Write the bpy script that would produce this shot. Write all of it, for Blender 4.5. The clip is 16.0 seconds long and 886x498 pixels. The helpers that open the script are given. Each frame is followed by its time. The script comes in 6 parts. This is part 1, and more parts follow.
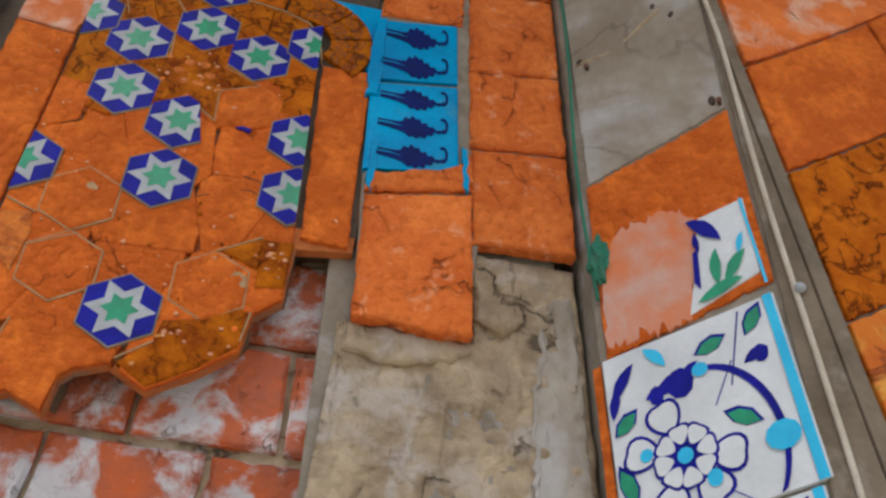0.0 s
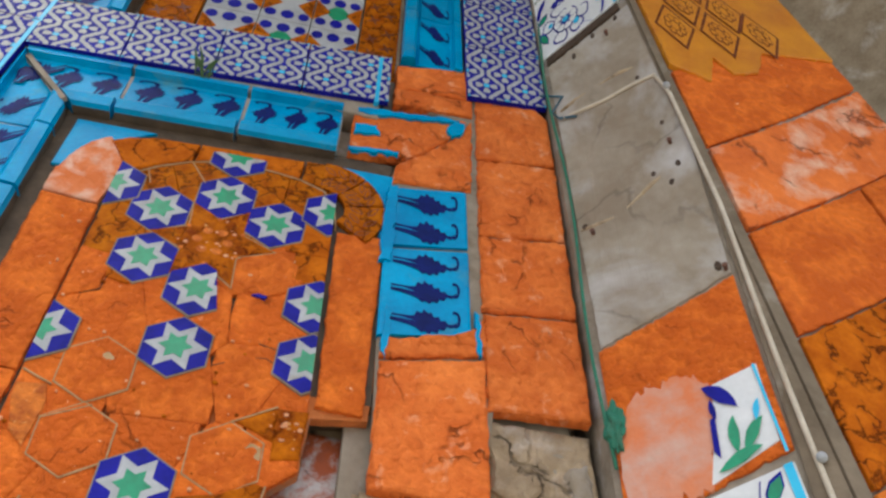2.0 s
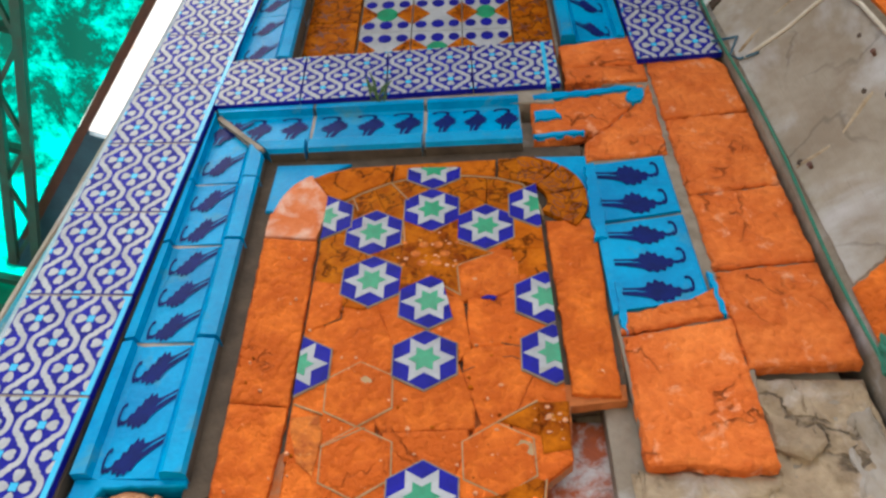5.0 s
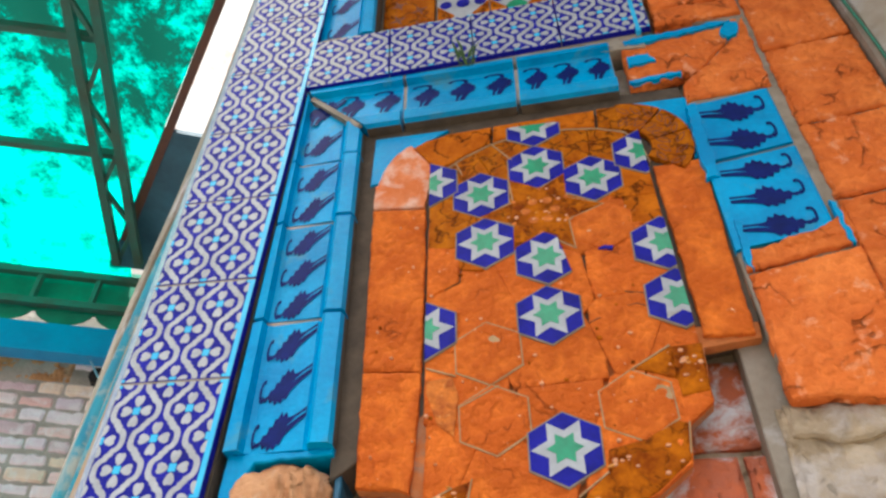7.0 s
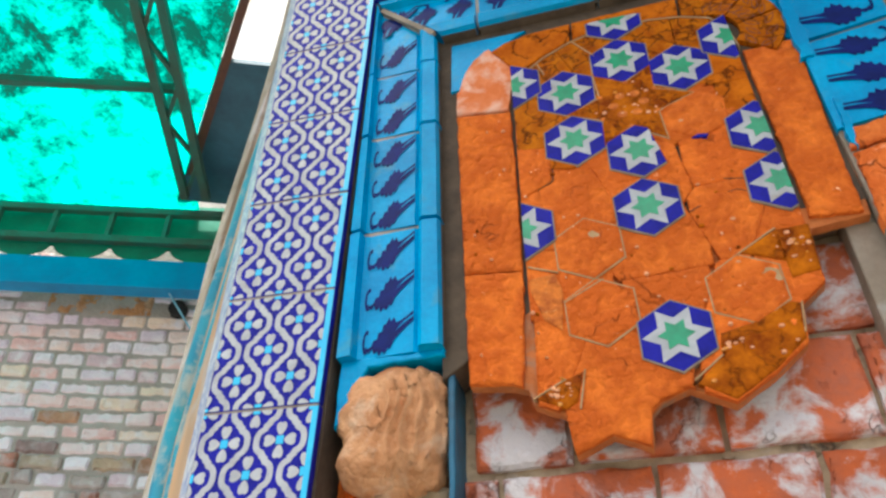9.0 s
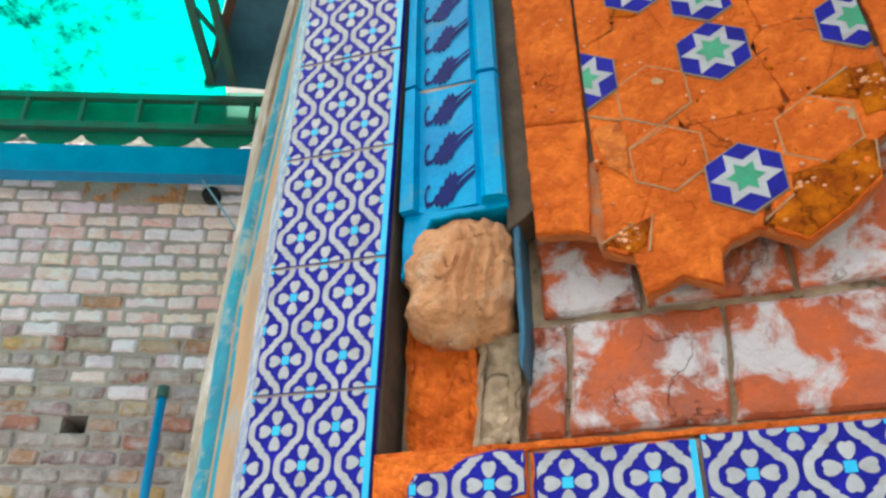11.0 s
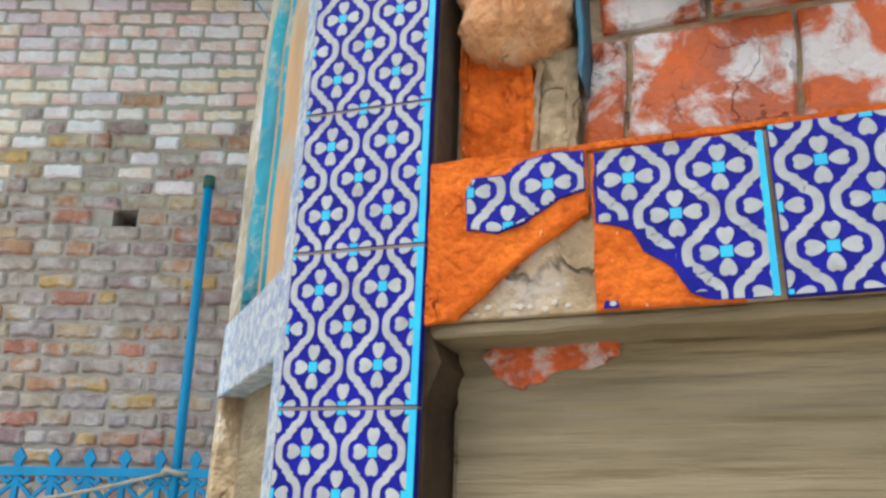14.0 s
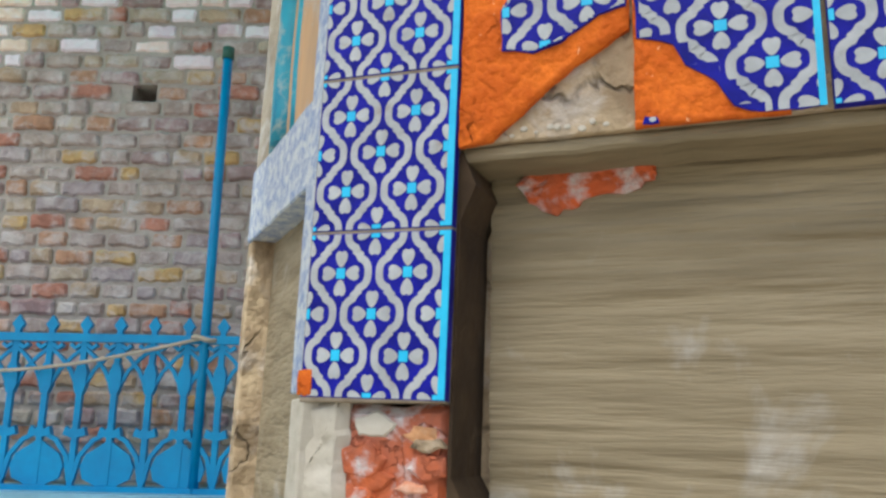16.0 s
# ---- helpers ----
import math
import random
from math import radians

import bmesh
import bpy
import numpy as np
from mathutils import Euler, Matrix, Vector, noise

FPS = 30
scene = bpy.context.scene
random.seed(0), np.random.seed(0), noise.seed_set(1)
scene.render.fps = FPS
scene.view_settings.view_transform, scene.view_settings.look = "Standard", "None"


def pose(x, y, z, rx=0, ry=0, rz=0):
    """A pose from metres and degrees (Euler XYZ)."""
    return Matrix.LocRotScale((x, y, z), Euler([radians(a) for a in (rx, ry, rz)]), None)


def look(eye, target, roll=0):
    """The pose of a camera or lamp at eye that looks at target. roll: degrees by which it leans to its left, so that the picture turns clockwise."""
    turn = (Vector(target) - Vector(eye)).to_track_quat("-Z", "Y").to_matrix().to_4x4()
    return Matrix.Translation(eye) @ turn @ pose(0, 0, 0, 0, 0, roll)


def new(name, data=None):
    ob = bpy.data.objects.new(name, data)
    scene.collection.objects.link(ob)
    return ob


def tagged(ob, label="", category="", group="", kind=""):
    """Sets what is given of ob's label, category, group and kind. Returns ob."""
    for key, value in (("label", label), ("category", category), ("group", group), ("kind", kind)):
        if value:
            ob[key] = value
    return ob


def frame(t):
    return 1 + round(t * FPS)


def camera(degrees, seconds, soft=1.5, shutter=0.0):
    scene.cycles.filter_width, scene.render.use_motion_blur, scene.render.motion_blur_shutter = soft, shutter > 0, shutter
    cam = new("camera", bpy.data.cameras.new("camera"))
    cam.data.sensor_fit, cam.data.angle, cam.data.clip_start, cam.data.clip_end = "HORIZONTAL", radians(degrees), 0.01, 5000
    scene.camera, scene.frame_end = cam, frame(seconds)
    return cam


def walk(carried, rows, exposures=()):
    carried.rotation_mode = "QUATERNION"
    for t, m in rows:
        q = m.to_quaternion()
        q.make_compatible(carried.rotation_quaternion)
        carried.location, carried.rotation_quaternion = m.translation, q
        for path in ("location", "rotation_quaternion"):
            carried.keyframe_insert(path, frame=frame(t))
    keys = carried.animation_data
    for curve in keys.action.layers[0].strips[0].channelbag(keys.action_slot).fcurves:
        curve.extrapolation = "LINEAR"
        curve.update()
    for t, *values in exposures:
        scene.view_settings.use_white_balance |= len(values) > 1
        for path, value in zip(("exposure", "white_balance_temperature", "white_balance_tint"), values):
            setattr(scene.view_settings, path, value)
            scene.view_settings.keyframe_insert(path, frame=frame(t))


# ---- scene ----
cam = camera(55.0, 16.0, soft=2.6)
PATH = [
    (0, (0.51, -0.957, 1.737), (0.732, 0.644, 2.914), 5.4),
    (0.5, (0.498, -0.961, 1.739), (0.729, 0.595, 2.975), 5.1),
    (1, (0.487, -0.97, 1.75), (0.715, 0.544, 3.036), 4.9),
    (1.5, (0.475, -0.979, 1.756), (0.678, 0.467, 3.123), 5.2),
    (2, (0.469, -0.984, 1.757), (0.652, 0.407, 3.182), 5.3),
    (2.5, (0.456, -0.985, 1.759), (0.622, 0.373, 3.217), 4.6),
    (3, (0.432, -0.982, 1.757), (0.545, 0.374, 3.223), 4.2),
    (3.5, (0.406, -0.98, 1.756), (0.448, 0.391, 3.211), 4.2),
    (4, (0.389, -0.972, 1.753), (0.353, 0.421, 3.187), 4.1),
    (6.5, (0.311, -0.96, 1.734), (0.028, 0.478, 3.095), 2.6),
    (7, (0.292, -0.965, 1.728), (-0.032, 0.481, 3.072), 2.4),
    (7.5, (0.278, -0.964, 1.721), (-0.09, 0.493, 3.041), 2.2),
    (8, (0.261, -0.965, 1.71), (-0.145, 0.512, 2.996), 1.9),
    (10.5, (0.153, -0.968, 1.67), (-0.343, 0.66, 2.722), 0.5),
    (11, (0.142, -0.95, 1.648), (-0.38, 0.703, 2.646), 0.5),
    (11.5, (0.131, -0.93, 1.629), (-0.417, 0.746, 2.572), 0.5),
    (12, (0.12, -0.913, 1.603), (-0.45, 0.79, 2.484), 0.6),
    (12.5, (0.113, -0.901, 1.582), (-0.481, 0.825, 2.401), 1.1),
    (13, (0.104, -0.893, 1.557), (-0.511, 0.852, 2.317), 1.1),
    (13.5, (0.099, -0.886, 1.531), (-0.531, 0.875, 2.239), 1.1),
    (14, (0.092, -0.881, 1.512), (-0.551, 0.898, 2.161), 1.0),
    (14.5, (0.083, -0.876, 1.492), (-0.575, 0.915, 2.09), 1.4),
    (15, (0.078, -0.869, 1.47), (-0.598, 0.934, 2.01), 1.3),
    (15.5, (0.068, -0.861, 1.446), (-0.622, 0.952, 1.932), 1.4),
    (16, (0.063, -0.856, 1.428), (-0.634, 0.97, 1.852), 1.3),
]
EXPOSURES = [(0, 0.44, 5950, 4), (1.5, 0.7, 6050, 4), (3, 1.0, 6050, 4), (7, 0.95, 6100, 5), (11, 0.97, 6050, 0), (13.5, 0.97, 6050, 0), (16, 0.71, 6000, 0)]
walk(cam, [(t, look(eye, target, roll)) for t, eye, target, roll in PATH], EXPOSURES)

# ---- light ----
world = bpy.data.worlds.new("sky")
scene.world = world
world.use_nodes = True
wn = world.node_tree.nodes
sky = wn.new("ShaderNodeTexSky")
sky.sky_type, sky.sun_disc = "NISHITA", False
sky.sun_elevation, sky.sun_rotation = radians(63), radians(190)
sky.dust_density, sky.air_density = 6.0, 0.65
wn["Background"].inputs["Strength"].default_value = 0.15
world.node_tree.links.new(sky.outputs[0], wn["Background"].inputs[0])
sun_data = bpy.data.lights.new("sun", "SUN")
sun_data.energy, sun_data.angle, sun_data.color = 3.0, radians(2), (1.0, 0.95, 0.88)
sun = new("sun", sun_data)
sun.matrix_world = look((0.25, -1.4, 2.9), (0.0, 0.0, 0.0))


# ---- materials ----
def material(name, base, alt=None, rough=0.7, scale=14.0, mix=0.5, fine=90.0, bump=0.3, patch=None, patch_scale=6.0, patch_cut=0.55,
             metallic=0.0, spec=0.4, random_amount=0.0, coat=0.0, patch_soft=0.08, depth=0.01, crack=0.0, crack_scale=26.0, crack_gate=0.47, crack_width=0.011, grain=0.35, palette=None, island=False, stretch=None):
    """Two colours mixed by coarse and fine noise, patches of a third colour, relief by noise, a shade of its own for each object."""
    m = bpy.data.materials.new(name)
    m.use_nodes = True
    n, l = m.node_tree.nodes, m.node_tree.links
    b = n["Principled BSDF"]
    co = n.new("ShaderNodeTexCoord")
    geo = n.new("ShaderNodeNewGeometry")
    big = n.new("ShaderNodeTexNoise")
    big.inputs["Scale"].default_value, big.inputs["Detail"].default_value = scale, 6
    small = n.new("ShaderNodeTexNoise")
    small.inputs["Scale"].default_value, small.inputs["Detail"].default_value = fine, 5
    place = geo.outputs["Position"]
    if stretch:
        st = n.new("ShaderNodeVectorMath")
        st.operation = "MULTIPLY"
        st.inputs[1].default_value = stretch
        l.new(place, st.inputs[0])
        place = st.outputs[0]
    for t in (big, small):
        l.new(place, t.inputs["Vector"])
    add = n.new("ShaderNodeMath")
    add.operation = "MULTIPLY_ADD"
    l.new(small.outputs["Fac"], add.inputs[0])
    add.inputs[1].default_value = grain
    l.new(big.outputs["Fac"], add.inputs[2])
    ramp = n.new("ShaderNodeMapRange")
    ramp.inputs["From Min"].default_value, ramp.inputs["From Max"].default_value = 0.45, 0.9
    ramp.inputs["To Max"].default_value = mix * 2
    l.new(add.outputs[0], ramp.inputs["Value"])
    c = n.new("ShaderNodeMix")
    c.data_type = "RGBA"
    c.inputs[6].default_value = (*base, 1)
    c.inputs[7].default_value = (*(alt or [v * 0.6 for v in base]), 1)
    l.new(ramp.outputs[0], c.inputs[0])
    out = c.outputs[2]
    if palette:
        pick = n.new("ShaderNodeValToRGB")
        pick.color_ramp.interpolation = "CONSTANT"
        while len(pick.color_ramp.elements) < len(palette):
            pick.color_ramp.elements.new(0.5)
        for i, col in enumerate(palette):
            pick.color_ramp.elements[i].position, pick.color_ramp.elements[i].color = i / len(palette), (*col, 1)
        l.new(geo.outputs["Random Per Island"] if island else n.new("ShaderNodeObjectInfo").outputs["Random"], pick.inputs[0])
        pmix = n.new("ShaderNodeMix")
        pmix.data_type, pmix.blend_type = "RGBA", "MULTIPLY"
        pmix.inputs[0].default_value = 1.0
        l.new(pick.outputs[0], pmix.inputs[6])
        l.new(out, pmix.inputs[7])
        out = pmix.outputs[2]
    if patch:
        pn = n.new("ShaderNodeTexNoise")
        pn.inputs["Scale"].default_value, pn.inputs["Detail"].default_value, pn.inputs["Distortion"].default_value = patch_scale, 9, 0.4
        pn.inputs["Roughness"].default_value = 0.62
        off = n.new("ShaderNodeVectorMath")
        off.operation = "ADD"
        off.inputs[1].default_value = (3.7, 1.9, 5.3)
        l.new(geo.outputs["Position"], off.inputs[0])
        l.new(off.outputs[0], pn.inputs["Vector"])
        pr = n.new("ShaderNodeMapRange")
        pr.inputs["From Min"].default_value, pr.inputs["From Max"].default_value = patch_cut - patch_soft, patch_cut + patch_soft
        l.new(pn.outputs["Fac"], pr.inputs["Value"])
        pm = n.new("ShaderNodeMix")
        pm.data_type = "RGBA"
        l.new(pr.outputs[0], pm.inputs[0])
        l.new(out, pm.inputs[6])
        pm.inputs[7].default_value = (*patch, 1)
        out = pm.outputs[2]
    height = add.outputs[0]
    if crack:
        cn = n.new("ShaderNodeTexNoise")
        cn.inputs["Scale"].default_value, cn.inputs["Detail"].default_value, cn.inputs["Distortion"].default_value = crack_scale, 5, 0.35
        l.new(place, cn.inputs["Vector"])
        sb = n.new("ShaderNodeMath")
        sb.operation = "SUBTRACT"
        sb.inputs[1].default_value = 0.5
        l.new(cn.outputs["Fac"], sb.inputs[0])
        ab = n.new("ShaderNodeMath")
        ab.operation = "ABSOLUTE"
        l.new(sb.outputs[0], ab.inputs[0])
        cr = n.new("ShaderNodeMapRange")
        cr.inputs["From Min"].default_value, cr.inputs["From Max"].default_value = 0.002, 0.002 + crack_width
        cr.inputs["To Min"].default_value, cr.inputs["To Max"].default_value = 1.0, 0.0
        l.new(ab.outputs[0], cr.inputs["Value"])
        gate = n.new("ShaderNodeMapRange")
        gate.inputs["From Min"].default_value, gate.inputs["From Max"].default_value = crack_gate, crack_gate + 0.12
        l.new(big.outputs["Fac"], gate.inputs["Value"])
        cg = n.new("ShaderNodeMath")
        cg.operation = "MULTIPLY"
        l.new(cr.outputs[0], cg.inputs[0])
        l.new(gate.outputs[0], cg.inputs[1])
        cs = n.new("ShaderNodeMath")
        cs.operation = "MULTIPLY"
        cs.inputs[1].default_value = crack
        l.new(cg.outputs[0], cs.inputs[0])
        cm = n.new("ShaderNodeMix")
        cm.data_type = "RGBA"
        l.new(cs.outputs[0], cm.inputs[0])
        l.new(out, cm.inputs[6])
        cm.inputs[7].default_value = (*[q * 0.22 for q in (alt or base)], 1)
        out = cm.outputs[2]
        hm = n.new("ShaderNodeMath")
        hm.operation = "MULTIPLY_ADD"
        hm.inputs[1].default_value = -0.5
        l.new(cs.outputs[0], hm.inputs[0])
        l.new(height, hm.inputs[2])
        height = hm.outputs[0]
    if random_amount:
        info = n.new("ShaderNodeObjectInfo")
        rr = n.new("ShaderNodeMapRange")
        rr.inputs["To Min"].default_value, rr.inputs["To Max"].default_value = 1 - random_amount, 1 + random_amount
        l.new(info.outputs["Random"], rr.inputs["Value"])
        hs = n.new("ShaderNodeHueSaturation")
        l.new(rr.outputs[0], hs.inputs["Value"])
        l.new(out, hs.inputs["Color"])
        out = hs.outputs[0]
    l.new(out, b.inputs["Base Color"])
    b.inputs["Roughness"].default_value, b.inputs["Metallic"].default_value = rough, metallic
    b.inputs["Specular IOR Level"].default_value = spec
    b.inputs["Coat Weight"].default_value = coat
    b.inputs["Coat Roughness"].default_value = 0.12
    if bump:
        bp = n.new("ShaderNodeBump")
        bp.inputs["Strength"].default_value, bp.inputs["Distance"].default_value = bump, depth
        l.new(height, bp.inputs["Height"])
        l.new(bp.outputs[0], b.inputs["Normal"])
    return m


M_TERRA = material("terracotta", (0.92, 0.235, 0.028), (0.52, 0.092, 0.01), 0.92, 17, 0.4, 80, 0.9, (0.92, 0.5, 0.26), 62, 0.7, random_amount=0.09, crack=0.5, crack_scale=9, crack_gate=0.57, crack_width=0.008, depth=0.022, patch_soft=0.02, spec=0.2, grain=0.65)
M_TERRA_WARM = material("red_terracotta", (0.95, 0.27, 0.055), (0.66, 0.135, 0.022), 0.92, 14, 0.45, 70, 1.0, (0.92, 0.46, 0.25), 26, 0.66, random_amount=0.07, crack=0.6, crack_scale=10, crack_gate=0.5, crack_width=0.01, depth=0.024, spec=0.2, grain=0.6)
M_TERRA_PINK = material("chalky_terracotta", (0.7, 0.25, 0.12), (0.72, 0.2, 0.065), 0.95, 11, 0.5, 60, 0.6, (0.62, 0.4, 0.32), 13, 0.52, patch_soft=0.14)
M_TERRA_PALE = material("worn_terracotta", (0.75, 0.27, 0.11), (0.62, 0.16, 0.04), 0.9, 18, 0.5, 90, 0.9, (0.72, 0.42, 0.3), 18, 0.55, random_amount=0.08, depth=0.015)
M_CLAY = material("broken_clay", (0.68, 0.37, 0.18), (0.44, 0.19, 0.075), 0.95, 20, 0.5, 110, 1.0, (0.62, 0.43, 0.28), 16, 0.62, depth=0.02, crack=0.4, crack_scale=16, crack_gate=0.54)
M_BROWN = material("amber_glaze", (0.54, 0.16, 0.002), (0.28, 0.055, 0.001), 0.6, 36, 0.5, 150, 0.4, (0.7, 0.32, 0.03), 60, 0.74, random_amount=0.12, crack=0.85, crack_scale=28, crack_gate=0.32, crack_width=0.04, patch_soft=0.03, spec=0.06)
M_DARKBROWN = material("brown_glaze", (0.2, 0.045, 0.008), (0.12, 0.025, 0.006), 0.4, 40, 0.5, 160, 0.2)
M_BLUE = material("cobalt_glaze", (0.012, 0.012, 0.34), (0.006, 0.007, 0.18), 0.5, 30, 0.5, 140, 0.1, spec=0.13)
M_NAVY = material("navy_glaze", (0.003, 0.014, 0.15), (0.002, 0.008, 0.08), 0.5, 40, 0.5, 140, 0.05, spec=0.12)
M_WHITE = material("white_glaze", (0.48, 0.5, 0.51), (0.34, 0.35, 0.36), 0.42, 26, 0.5, 140, 0.15, (0.3, 0.27, 0.23), 24, 0.68, spec=0.25)
M_CYAN = material("turquoise_glaze", (0.0, 0.36, 0.66), (0.0, 0.22, 0.47), 0.42, 9, 0.55, 110, 0.3, (0.07, 0.26, 0.36), 14, 0.66, random_amount=0.1, spec=0.2)
M_SKYBLUE = material("light_turquoise_glaze", (0.05, 0.55, 0.84), (0.03, 0.42, 0.72), 0.3, 20, 0.5, 120, 0.08)
M_GREEN = material("green_glaze", (0.02, 0.34, 0.16), (0.015, 0.22, 0.1), 0.3, 40, 0.5, 140, 0.08)
M_CEMENT = material("grey_cement", (0.36, 0.31, 0.24), (0.22, 0.18, 0.13), 0.9, 13, 0.55, 80, 0.6, (0.5, 0.48, 0.46), 7, 0.62, depth=0.014)
M_MUD = material("mud_mortar", (0.54, 0.42, 0.27), (0.3, 0.22, 0.135), 0.95, 16, 0.6, 60, 1.0, (0.52, 0.46, 0.4), 10, 0.62, crack=0.7, crack_scale=7, crack_gate=0.5, crack_width=0.014, depth=0.022)
M_COMBED = material("combed_mud_plaster", (0.36, 0.295, 0.19), (0.22, 0.175, 0.105), 0.95, 9, 0.55, 40, 1.0, (0.43, 0.39, 0.33), 7, 0.66, stretch=(0.3, 1.0, 3.5), depth=0.014)
M_GROUT = material("dark_grout", (0.09, 0.06, 0.04), (0.05, 0.035, 0.025), 0.95, 20, 0.5, 90, 0.5)
M_BRICK = material("limewashed_brick", (0.62, 0.14, 0.04), (0.36, 0.13, 0.085), 0.9, 12, 0.5, 80, 1.0, (0.63, 0.59, 0.58), 12, 0.535, random_amount=0.16, patch_soft=0.05, crack=0.35, crack_scale=18, depth=0.015, spec=0.15)
BRICKS = ((0.58, 0.437, 0.301), (0.5, 0.418, 0.388), (0.56, 0.456, 0.407), (0.56, 0.266, 0.194), (0.5, 0.427, 0.436), (0.7, 0.475, 0.213), (0.53, 0.437, 0.398), (0.44, 0.323, 0.31), (0.6, 0.351, 0.223), (0.54, 0.456, 0.398), (0.52, 0.37, 0.378), (0.58, 0.484, 0.369))
# limewashed tones, raised further to paint in the brighter light up the wall
LIMED_LIT = ((0.968, 0.803, 0.728), (0.902, 0.783, 0.877), (0.97, 0.845, 0.888), (0.924, 0.618, 0.578), (0.836, 0.742, 0.824), (0.968, 0.803, 0.642), (0.97, 0.906, 0.963), (0.77, 0.597, 0.642), (0.97, 0.742, 0.706), (0.968, 0.845, 0.835))
M_YBRICK = material("weathered_brick", (1.0, 1.0, 1.0), (0.62, 0.58, 0.56), 0.9, 16, 0.55, 60, 1.0, (0.6, 0.54, 0.52), 12, 0.56, palette=BRICKS, patch_soft=0.1, depth=0.02)
M_YBRICK_ISLAND = material("weathered_brick_far", (1.0, 1.0, 1.0), (0.62, 0.58, 0.56), 0.9, 16, 0.55, 60, 1.0, (0.6, 0.54, 0.52), 12, 0.56, palette=BRICKS, island=True, patch_soft=0.1, depth=0.02)
M_LBRICK = material("limed_lit_brick", (1.0, 1.0, 1.0), (0.86, 0.8, 0.8), 0.9, 16, 0.5, 60, 1.0, (0.92, 0.87, 0.89), 12, 0.58, palette=LIMED_LIT, patch_soft=0.1, depth=0.02)
M_LBRICK_ISLAND = material("limed_lit_brick_far", (1.0, 1.0, 1.0), (0.86, 0.8, 0.8), 0.9, 16, 0.5, 60, 1.0, (0.92, 0.87, 0.89), 12, 0.58, palette=LIMED_LIT, island=True, patch_soft=0.1, depth=0.02)
M_BLUEPAINT = material("blue_paint", (0.01, 0.3, 0.6), (0.01, 0.22, 0.48), 0.45, 10, 0.5, 60, 0.1)
M_STEEL = material("green_painted_steel", (0.03, 0.16, 0.12), (0.06, 0.09, 0.06), 0.5, 10, 0.5, 60, 0.15)
M_PLATE = material("blue_grey_sheet", (0.06, 0.16, 0.22), (0.04, 0.09, 0.13), 0.35, 6, 0.5, 40, 0.05)
M_ROPE = material("rope", (0.5, 0.46, 0.38), (0.4, 0.34, 0.26), 0.9, 60, 0.5, 200, 0.3)
M_WHITE_LIME = material("lime_plaster", (0.6, 0.56, 0.48), (0.42, 0.38, 0.3), 0.95, 16, 0.5, 60, 0.6)
M_CEMENT_SMOOTH = material("smooth_cement", (0.42, 0.37, 0.29), (0.27, 0.215, 0.15), 0.85, 6, 0.55, 45, 0.25, (0.54, 0.52, 0.5), 4.5, 0.57, patch_soft=0.12, crack=0.35, crack_scale=3.5, crack_gate=0.5, crack_width=0.012)
M_BROWN_WORN = material("worn_amber_glaze", (0.62, 0.165, 0.006), (0.34, 0.068, 0.002), 0.7, 25, 0.5, 140, 0.5, (0.74, 0.34, 0.08), 60, 0.74, crack=0.9, crack_scale=20, crack_gate=0.38, crack_width=0.03, spec=0.06)
M_AMBER_BRIGHT = material("bright_amber_glaze", (0.7, 0.28, 0.01), (0.55, 0.18, 0.01), 0.3, 20, 0.5, 140, 0.1, coat=0.4)
M_CORD = material("green_cord", (0.03, 0.22, 0.14), (0.06, 0.16, 0.1), 0.9, 60, 0.5, 200, 0.3)
M_SPECKLE = material("speckled_tile", (0.46, 0.5, 0.54), (0.17, 0.24, 0.44), 0.45, 85, 0.55, 220, 0.15, (0.53, 0.56, 0.57), 60, 0.52, patch_soft=0.03)
M_MORTAR = material("brick_mortar", (0.52, 0.47, 0.42), (0.36, 0.32, 0.28), 0.95, 10, 0.5, 60, 0.8, depth=0.02)
M_PALEBLUE = material("pale_blue_paint", (0.25, 0.5, 0.65), (0.2, 0.38, 0.5), 0.6, 8, 0.5, 60, 0.15)
M_DARK = material("dark_void", (0.02, 0.02, 0.02), (0.03, 0.03, 0.03), 0.9, 8, 0.5, 60, 0.0)
M_JOINT = material("tile_joint", (0.34, 0.29, 0.22), (0.2, 0.16, 0.11), 0.95, 30, 0.5, 90, 0.4)
M_CYAN_WORN = material("worn_turquoise_glaze", (0.03, 0.33, 0.41), (0.015, 0.19, 0.29), 0.45, 18, 0.5, 70, 0.6, (0.34, 0.38, 0.33), 24, 0.6, stretch=(1.0, 1.0, 0.4))
M_RUST = material("rusty_steel", (0.16, 0.07, 0.04), (0.1, 0.05, 0.04), 0.7, 20, 0.5, 90, 0.3)
M_PLANT = material("weed", (0.06, 0.12, 0.03), (0.03, 0.07, 0.02), 0.7, 40, 0.5, 100, 0.0)
M_VALANCE = material("green_sheet", (0.02, 0.3, 0.18), (0.015, 0.18, 0.11), 0.5, 10, 0.5, 60, 0.1)
M_STAR_AMBER = material("brown_amber_glaze", (0.58, 0.16, 0.002), (0.2, 0.035, 0.001), 0.6, 28, 0.55, 150, 0.5, (0.9, 0.5, 0.2), 60, 0.76, crack=0.6, crack_scale=30, crack_gate=0.42, crack_width=0.03, patch_soft=0.02, spec=0.06)
# brown render, darkened to carry the shade of the lower recess
M_REVEAL_SHADE = material("shaded_mud_render", (0.07, 0.044, 0.022), (0.035, 0.021, 0.011), 0.95, 12, 0.5, 60, 0.7, (0.14, 0.1, 0.06), 16, 0.68)
M_GRIT = material("pale_grit", (0.82, 0.42, 0.22), (0.6, 0.25, 0.1), 0.8, 60, 0.5, 150, 0.3)
